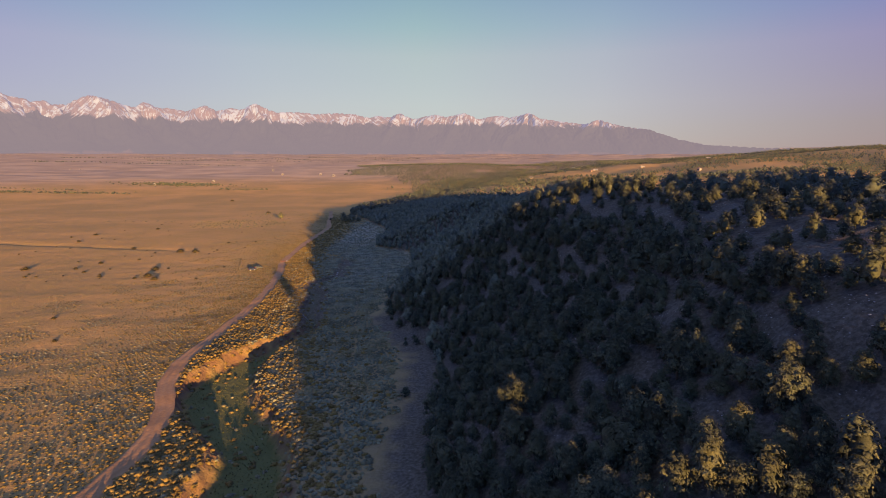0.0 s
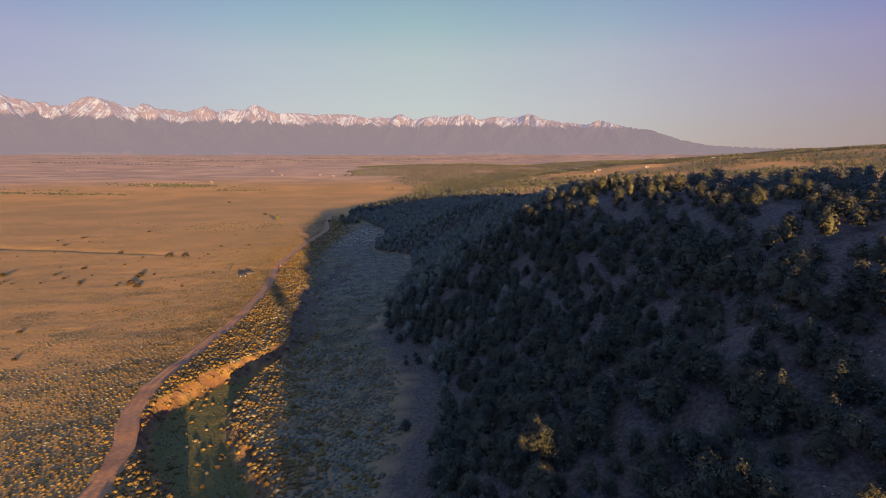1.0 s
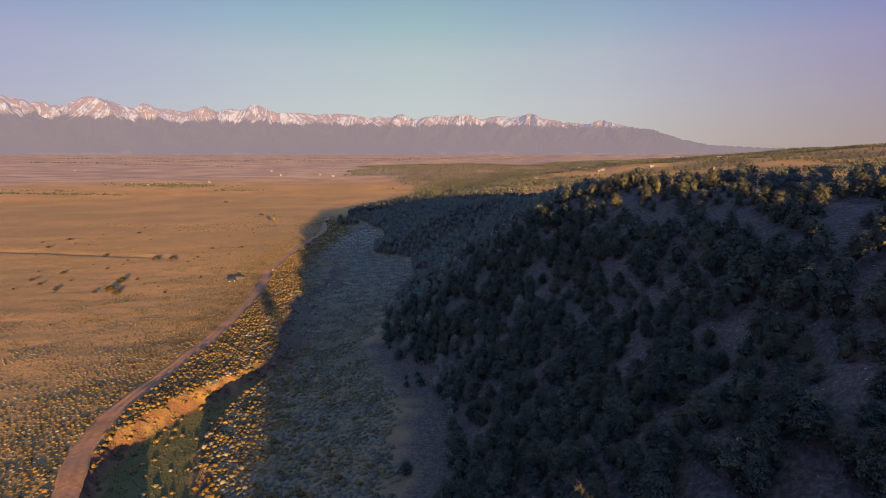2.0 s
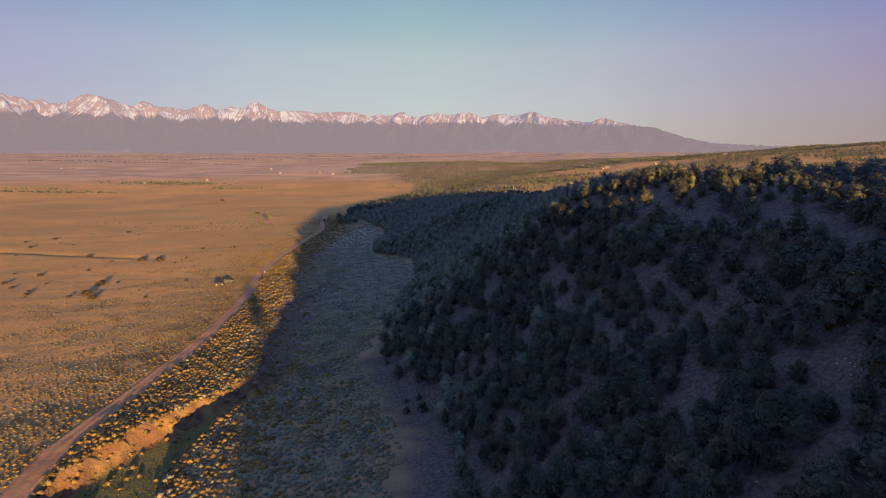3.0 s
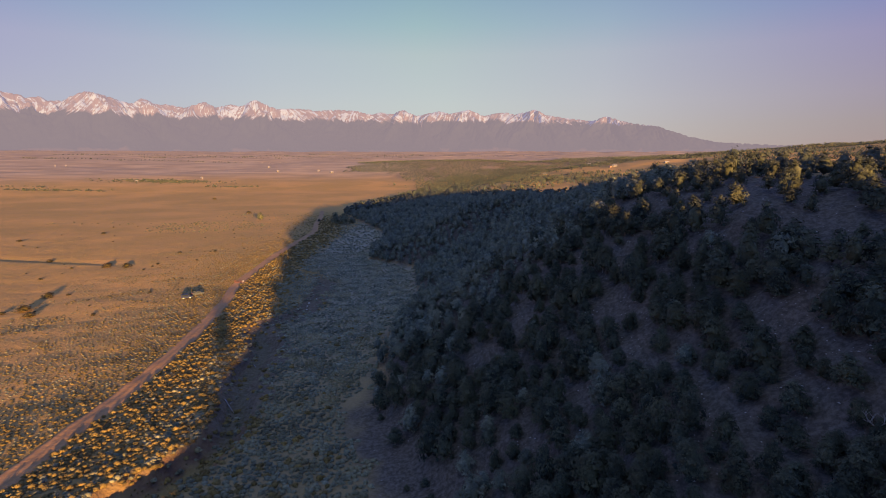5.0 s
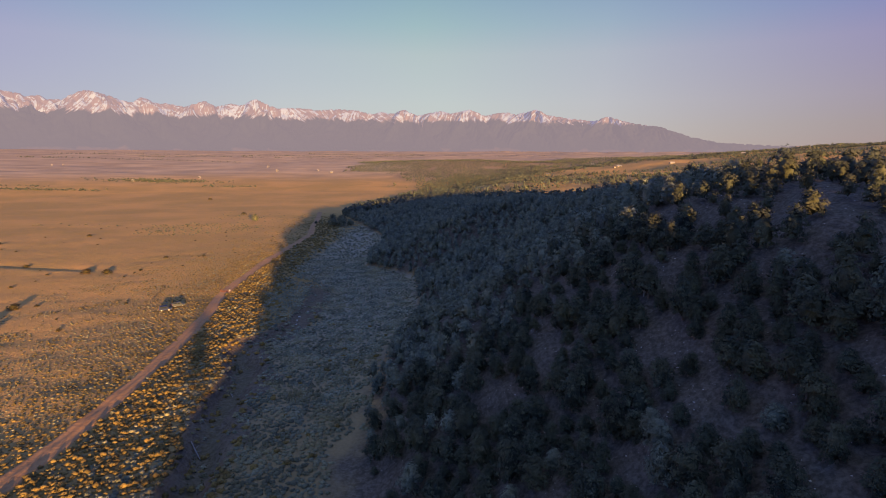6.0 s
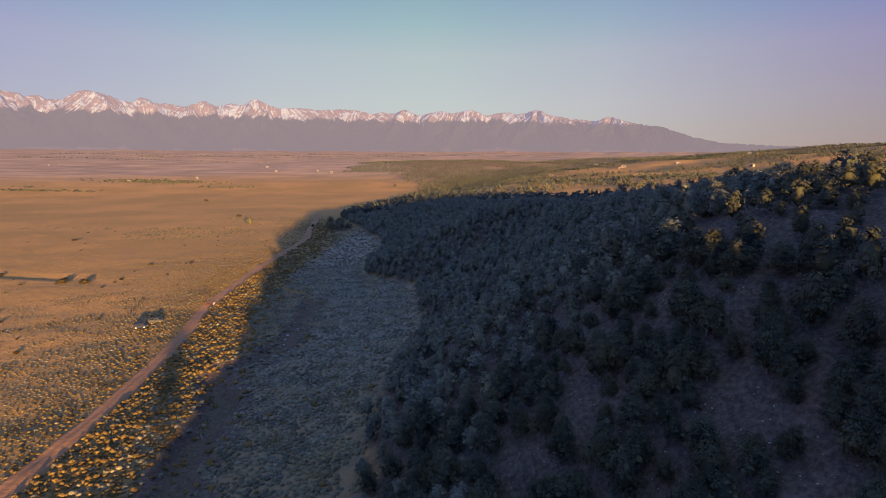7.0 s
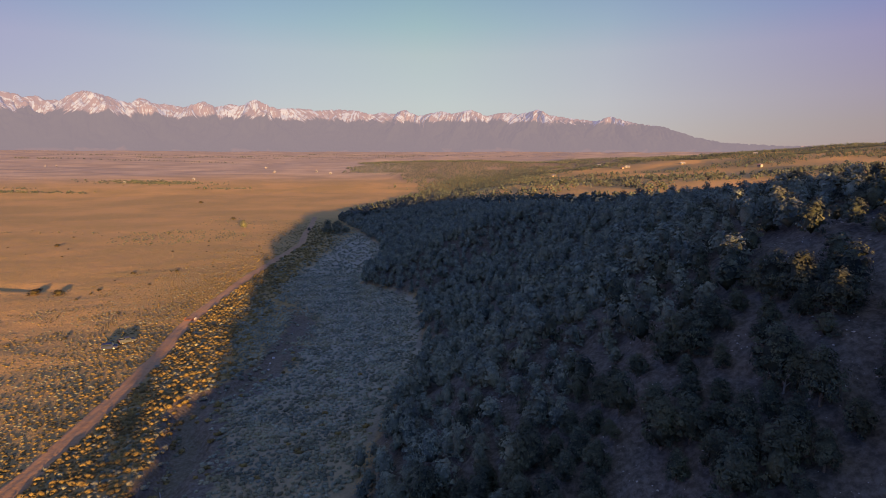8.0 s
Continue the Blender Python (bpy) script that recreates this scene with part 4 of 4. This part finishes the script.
# cottonwoods by the far bend of the creek
for x, y, size, tall in ((-93, 520, 3.6, 3.4), (-86, 517, 4.0, 3.6), (-80, 522, 3.2, 2.9), (-90, 540, 3.8, 3.6), (-101, 560, 3.0, 3.0), (-161, 547, 2.6, 3.4)):
    tree = thing("cottonwood", "round grey-green cottonwood by the creek bed", "tree", "cottonwoods along the creek")
    part("trunk", trunk_bm(rng, 1.0, 0.08), BARK, tree)
    part_from("crown", crown(rng, 46, 9, 0.30, 0.0), WILLOW, tree)
    tree.matrix_basis = Matrix.Translation((x, y, land(x, y) - 0.1)) @ Matrix.Diagonal((size, size, tall, 1))
for x, y, size, tall in ((-87, 588, 2.6, 4.2), (-80, 575, 2.2, 3.4), (-76, 592, 2.4, 3.0)):
    tree = thing("conifer", "dark tall conifer beside the creek", "tree", "conifers along the creek")
    part("trunk", trunk_bm(rng, 1.2, 0.08), BARK, tree)
    part_from("crown", crown(rng, 40, 8, 0.28, 0.65), PINYON, tree)
    tree.matrix_basis = Matrix.Translation((x, y, land(x, y) - 0.1)) @ Matrix.Diagonal((size, size, tall, 1))


# dead trees on the slope
def limb(bm, r, at, way, length, thick, depth):
    end = at + way * length
    pole(bm, at, end, thick, thick * 0.55, 5)
    if depth == 0:
        return
    for i in range(3):
        turn = Vector((r.uniform(-1, 1), r.uniform(-1, 1), r.uniform(-0.1, 0.8)))
        limb(bm, r, at.lerp(end, r.uniform(0.55, 1.0)), (way * 0.6 + turn).normalized(), length * r.uniform(0.5, 0.75), thick * 0.5, depth - 1)


for x, y, tall in ((35.8, 171, 2.2), (21.5, 187, 2.0), (22.5, 185, 1.7), (35.8, 172.4, 1.8), (32.2, 132.7, 2.4), (31.2, 123.2, 2.0)):
    snag = thing("dead_tree", "bleached leafless dead tree with crooked branches", "tree", "dead trees on the slope")
    part("trunk", pole(bmesh.new(), (0, 0, -0.4), (0.1, 0.05, tall * 0.8), 0.11, 0.06, 8), DEADWOOD, snag)
    for i in range(5):
        bm = bmesh.new()
        a = i * 1.3 + rng.uniform(0, 0.8)
        limb(bm, rng, Vector((0.05, 0.03, tall * (0.3 + 0.1 * i))), Vector((math.cos(a), math.sin(a), 0.7)).normalized(), tall * 0.55, 0.06, 2)
        part("branch", bm, DEADWOOD, snag)
    snag.matrix_basis = Matrix.Translation((x, y, land(x, y)))

# fallen logs and boulders in the wash
for (x0, y0), (x1, y1), r0 in (((-50.5, 192.5), (-47.5, 189), 0.12), ((-53, 216), (-51.5, 213.6), 0.10)):
    log = thing("log", "bleached fallen log lying in the dry wash", "log", "logs in the wash")
    z0, z1 = land(x0, y0), land(x1, y1)
    bm = pole(bmesh.new(), (0, 0, 0.12), (x1 - x0, y1 - y0, z1 - z0 + 0.14), r0, r0 * 0.6, 9)
    part("stem", bm, DEADWOOD, log)
    part("branch_stub", pole(bmesh.new(), ((x1 - x0) * 0.6, (y1 - y0) * 0.6, 0.12), ((x1 - x0) * 0.6 + 0.4, (y1 - y0) * 0.6 + 0.3, 0.5), 0.05, 0.03, 6), DEADWOOD, log)
    log.matrix_basis = Matrix.Translation((x0, y0, z0))
for x, y, size in ((-53, 272, 0.5), (-52, 265, 0.4), (-52.6, 268, 0.35), (-46, 161, 0.55), (-46, 163, 0.35), (-52, 279, 0.4)):
    bm = bmesh.new()
    bmesh.ops.create_icosphere(bm, subdivisions=2, radius=size)
    for v in bm.verts:
        v.co *= 0.85 + 0.3 * noise.noise(v.co * 1.6 / size + Vector((x, y, 0)))
        v.co.z *= 0.7
    me = bpy.data.meshes.new("boulder")
    bm.to_mesh(me)
    bm.free()
    me.materials.append(STONE)
    rock = tagged(new("boulder", me), "pale rounded boulder in the dry wash", "boulder", "boulders in the wash")
    rock.matrix_basis = Matrix.Translation((x, y, land(x, y) + size * 0.25))


# ---- vehicles ----
def plain(name, colour, rough, metal=0.0, trans=0.0):
    m, n, l, p = material(name)
    f = noise_tex(n, l, 3.0, 4.0, 0.6)
    l.new(mix(n, l, 0.35, colour, ramp(n, l, f, [(0.3, tuple(c * 0.6 for c in colour)), (0.7, colour)])), p.inputs["Base Color"])
    p.inputs["Roughness"].default_value, p.inputs["Metallic"].default_value = rough, metal
    p.inputs["Transmission Weight"].default_value = trans
    p.inputs["Specular IOR Level"].default_value = 0.3
    return m


BLUE_PAINT = plain("dusty blue car paint", (0.012, 0.022, 0.075), 0.75)
WHITE_PAINT = plain("dusty grey car paint", (0.055, 0.065, 0.085), 0.75)
DARK_GLASS = plain("tinted car glass", (0.02, 0.025, 0.03), 0.08)
RUBBER = plain("tyre rubber", (0.02, 0.02, 0.02), 0.85)
RIM_METAL = plain("wheel metal", (0.45, 0.45, 0.46), 0.35, 0.9)
LAMP_GLASS = plain("headlamp glass", (0.16, 0.16, 0.15), 0.3)
RED_GLASS = plain("tail lamp glass", (0.35, 0.02, 0.015), 0.2)
TRIM = plain("black plastic trim", (0.03, 0.03, 0.03), 0.6)


def vehicle(name, label, paint, length, tall, pickup, x, y, yaw):
    car = thing(name, label, "vehicle", "vehicles parked by the corral")
    h, w = length / 2, 0.9
    low = [(-h, 0.42), (-h, 0.85), (-h + 0.1, 0.98), (h - 1.35, 1.0), (h - 0.25, 0.90), (h, 0.72), (h, 0.42), (h - 0.45, 0.32), (-h + 0.4, 0.32)]
    part("body", prism(bmesh.new(), low, -w, w, 0.05), paint, car)
    if pickup:
        cab = [(-0.55, 0.97), (-0.45, tall - 0.06), (-0.3, tall), (0.55, tall), (1.05, 1.0)]
        bed = bmesh.new()
        for yy in (-w + 0.06, w - 0.06):
            box(bed, (-h + 0.85, yy, 1.12), (1.6, 0.1, 0.34), 0.02)
        box(bed, (-h + 0.05, 0, 1.12), (0.1, 1.7, 0.34), 0.02)
        part("cargo_bed", bed, paint, car)
    else:
        cab = [(-h + 0.08, 0.97), (-h + 0.3, tall - 0.08), (-h + 0.55, tall), (0.45, tall), (1.05, 1.0)]
    part("cabin", prism(bmesh.new(), cab, -w + 0.1, w - 0.1, 0.05), paint, car)
    x0, x1 = cab[1][0] + 0.15, cab[3][0]
    for yy in (-w + 0.09, w - 0.09):
        part("side_window", box(bmesh.new(), ((x0 + x1) / 2, yy, tall - 0.3), (x1 - x0, 0.04, 0.38), 0.015), DARK_GLASS, car, "tinted side window")
    wind = box(bmesh.new(), (0, 0, 0), (0.04, 1.4, 0.62), 0.015)
    bmesh.ops.transform(wind, matrix=Matrix.Translation((0.83, 0, (tall + 1.0) / 2 + 0.02)) @ Matrix.Rotation(-0.74, 4, "Y"), verts=wind.verts)
    part("windscreen", wind, DARK_GLASS, car)
    part("rear_window", box(bmesh.new(), (cab[1][0] - 0.06, 0, tall - 0.32), (0.06, 1.3, 0.36), 0.015), DARK_GLASS, car)
    for sx in (-h + 0.8, h - 0.85):
        for sy in (-1, 1):
            tyre = pole(bmesh.new(), (sx, sy * (w - 0.2), 0.36), (sx, sy * (w + 0.03), 0.36), 0.36, 0.36, 18)
            wheel = part("wheel", tyre, RUBBER, car, "black rubber tyre")
            part("rim", pole(bmesh.new(), (sx, sy * (w + 0.01), 0.36), (sx, sy * (w + 0.05), 0.36), 0.21, 0.19, 14), RIM_METAL, wheel)
    for sy in (-1, 1):
        part("headlight", box(bmesh.new(), (h - 0.02, sy * 0.65, 0.74), (0.1, 0.36, 0.16), 0.03), LAMP_GLASS, car)
        part("tail_light", box(bmesh.new(), (-h + 0.01, sy * 0.76, 0.85), (0.08, 0.16, 0.28), 0.03), RED_GLASS, car)
    part("front_bumper", box(bmesh.new(), (h, 0, 0.48), (0.14, 1.74, 0.2), 0.04), TRIM, car)
    part("rear_bumper", box(bmesh.new(), (-h, 0, 0.5), (0.14, 1.74, 0.2), 0.04), TRIM, car)
    car.matrix_basis = Matrix.Translation((x, y, land(x, y))) @ Matrix.Rotation(yaw, 4, "Z")
    return car


vehicle("sport_utility_car", "dusty blue utility car parked in the sagebrush", BLUE_PAINT, 3.8, 1.60, False, -97.6, 277.0, radians(25))
vehicle("pickup_truck", "dusty grey pickup truck parked beside a corral fence", WHITE_PAINT, 4.0, 1.55, True, -96.2, 282.6, radians(40))

# ---- corral and cattle guard ----
FENCE_WOOD = simple("weathered fence wood", (0.05, 0.038, 0.028), (0.11, 0.085, 0.062), 7.0, 0.95, 0.6, 0.02)
RUST = simple("rusty steel", (0.16, 0.06, 0.035), (0.30, 0.12, 0.06), 9.0, 0.8, 0.5, 0.01, 0.4)
WHITE_STEEL = simple("white painted steel", (0.36, 0.35, 0.33), (0.5, 0.48, 0.46), 6.0, 0.6, 0.2, 0.01)
corral = thing("corral_fence", "weathered dark wooden fence of leaning posts and thin rails", "fence")
run = [(-107 - 7 * k / 7, 285 + 23 * k / 7) for k in range(8)]
for i, (x, y) in enumerate(run):
    z = land(x, y)
    part("post", pole(bmesh.new(), (x, y, z - 0.4), (x + rng.uniform(-0.12, 0.12), y, z + rng.uniform(1.1, 1.6)), 0.09, 0.07, 7), FENCE_WOOD, corral)
for a, b in zip(run[:7], run[1:]):
    za, zb = land(*a), land(*b)
    for up in (0.6, 1.05):
        part("rail", pole(bmesh.new(), (*a, za + up), (*b, zb + up + rng.uniform(-0.15, 0.05)), 0.04, 0.035, 6), FENCE_WOOD, corral)
guard = thing("cattle_guard", "steel cattle guard with side wings across the dirt road", "cattle guard")
gz = land(-89.6, 305.4) + 0.12
for k in range(7):
    yy = 304.4 + k * 0.3
    part("bar", pole(bmesh.new(), (-90.9, yy, gz), (-88.2, yy + 0.3, gz), 0.05, 0.05, 6), RUST, guard)
for x0, mat, lab in ((-91.2, RUST, "rusty red wing"), (-87.9, WHITE_STEEL, "white painted wing")):
    bm = bmesh.new()
    zz = land(x0, 305.5)
    for yy in (304.9, 305.9):
        pole(bm, (x0, yy, zz - 0.2), (x0, yy, zz + 0.85), 0.07, 0.07, 8)
    for up in (0.3, 0.55, 0.8):
        pole(bm, (x0, 304.9, zz + up), (x0, 305.9, zz + up), 0.05, 0.05, 6)
    pole(bm, (x0, 304.9, zz + 0.15), (x0, 305.9, zz + 0.8), 0.05, 0.05, 6)
    part("wing", bm, mat, guard, lab)

# ---- houses ----
PLASTER = simple("pale painted siding", (0.19, 0.185, 0.185), (0.27, 0.26, 0.255), 2.0, 0.8, 0.2, 0.02)
TAN = simple("tan wooden siding", (0.34, 0.24, 0.16), (0.44, 0.32, 0.22), 2.0, 0.85, 0.3, 0.02)
ROOFING = simple("grey metal roofing", (0.20, 0.19, 0.19), (0.32, 0.30, 0.29), 1.5, 0.55, 0.2, 0.02)
RED_ROOF = simple("rusty red roofing", (0.26, 0.12, 0.09), (0.36, 0.17, 0.12), 1.5, 0.7, 0.2, 0.02)


def house(x, y, yaw, long, wide, tall, wall_mat, roof_mat, label, group):
    home = thing("house", label, "house", group)
    a, b = long * 0.28, wide * 0.30
    tall *= 0.7
    part("wall", prism(bmesh.new(), [(-b, -0.6), (-b, tall), (0, tall + b * 0.55), (b, tall), (b, -0.6)], -a, a), wall_mat, home)
    bm = bmesh.new()
    for sgn in (-1, 1):
        prism(bm, [(sgn * (b + 0.5), tall - 0.22), (sgn * (b + 0.5), tall - 0.02), (0, tall + b * 0.55 + 0.28), (0, tall + b * 0.55 + 0.06)], -a - 0.5, a + 0.5)
    part("roof", bm, roof_mat, home)
    part("chimney", box(bmesh.new(), (b * 0.4, a * 0.4, tall + b * 0.6), (0.7, 0.7, 1.8), 0.03), STONE, home)
    for sgn in (-1, 1):
        for k in (-0.6, -0.1, 0.6):
            frame_ob = part("window", box(bmesh.new(), (sgn * (b + 0.02), k * a, tall * 0.58), (0.1, 1.5, 1.3), 0.02), TRIM, home)
            part("pane", box(bmesh.new(), (sgn * (b + 0.06), k * a, tall * 0.58), (0.06, 1.3, 1.1)), DARK_GLASS, frame_ob)
        part("door", box(bmesh.new(), (sgn * (b + 0.03), 0.28 * a, 1.0), (0.1, 1.0, 2.1), 0.02), TAN, home)
    home.matrix_basis = Matrix.Translation((x, y, land(x, y))) @ Matrix.Rotation(yaw, 4, "Z")
    return home


for x, y, yaw, long, wide, tall, wm_, rm_ in ((300, 1285, 1.3, 13, 8, 3.2, PLASTER, ROOFING), (322, 1290, 0.2, 8, 6, 2.8, PLASTER, ROOFING), (311, 1137, 1.2, 14, 8, 3.4, PLASTER, ROOFING), (301, 1133, 0.4, 7, 6, 2.6, TAN, RED_ROOF),
                                             (391, 1095, 1.6, 13, 7, 3.2, PLASTER, ROOFING), (410, 892, 0.4, 9, 7, 4.2, PLASTER, RED_ROOF), (175, 1106, 1.2, 10, 7, 3.0, TAN, ROOFING), (560, 1180, 1.0, 12, 8, 3.2, PLASTER, ROOFING)):
    house(x, y, yaw, long, wide, tall, wm_, rm_, "pale ranch house with a low gabled roof among pinyons", "houses on the plateau")
for x, y, yaw, long, wide in ((-285, 1449, 1.4, 10, 7), (-330, 1500, 1.2, 8, 6), (-422, 1465, 1.5, 9, 6), (-506, 1660, 1.6, 10, 7), (-574, 1105, 1.5, 6, 5), (-500, 1210, 1.2, 7, 5)):
    house(x, y, yaw, long, wide, 3.2, PLASTER, ROOFING, "pale farmhouse at the edge of the dry plain", "houses on the plain")
for x, y in ((-1070, 1600), (-1050, 1615), (-700, 1960), (-640, 2010), (-610, 2000), (-585, 2030), (-560, 2015), (-330, 2500), (-310, 2520), (-820, 1900), (-930, 2300), (-420, 2150)):
    house(x, y, rng.uniform(0, 3), rng.uniform(3.4, 5), rng.uniform(3, 4), 1.7, PLASTER, ROOFING, "distant white farm building on the wide plain", "houses on the plain")
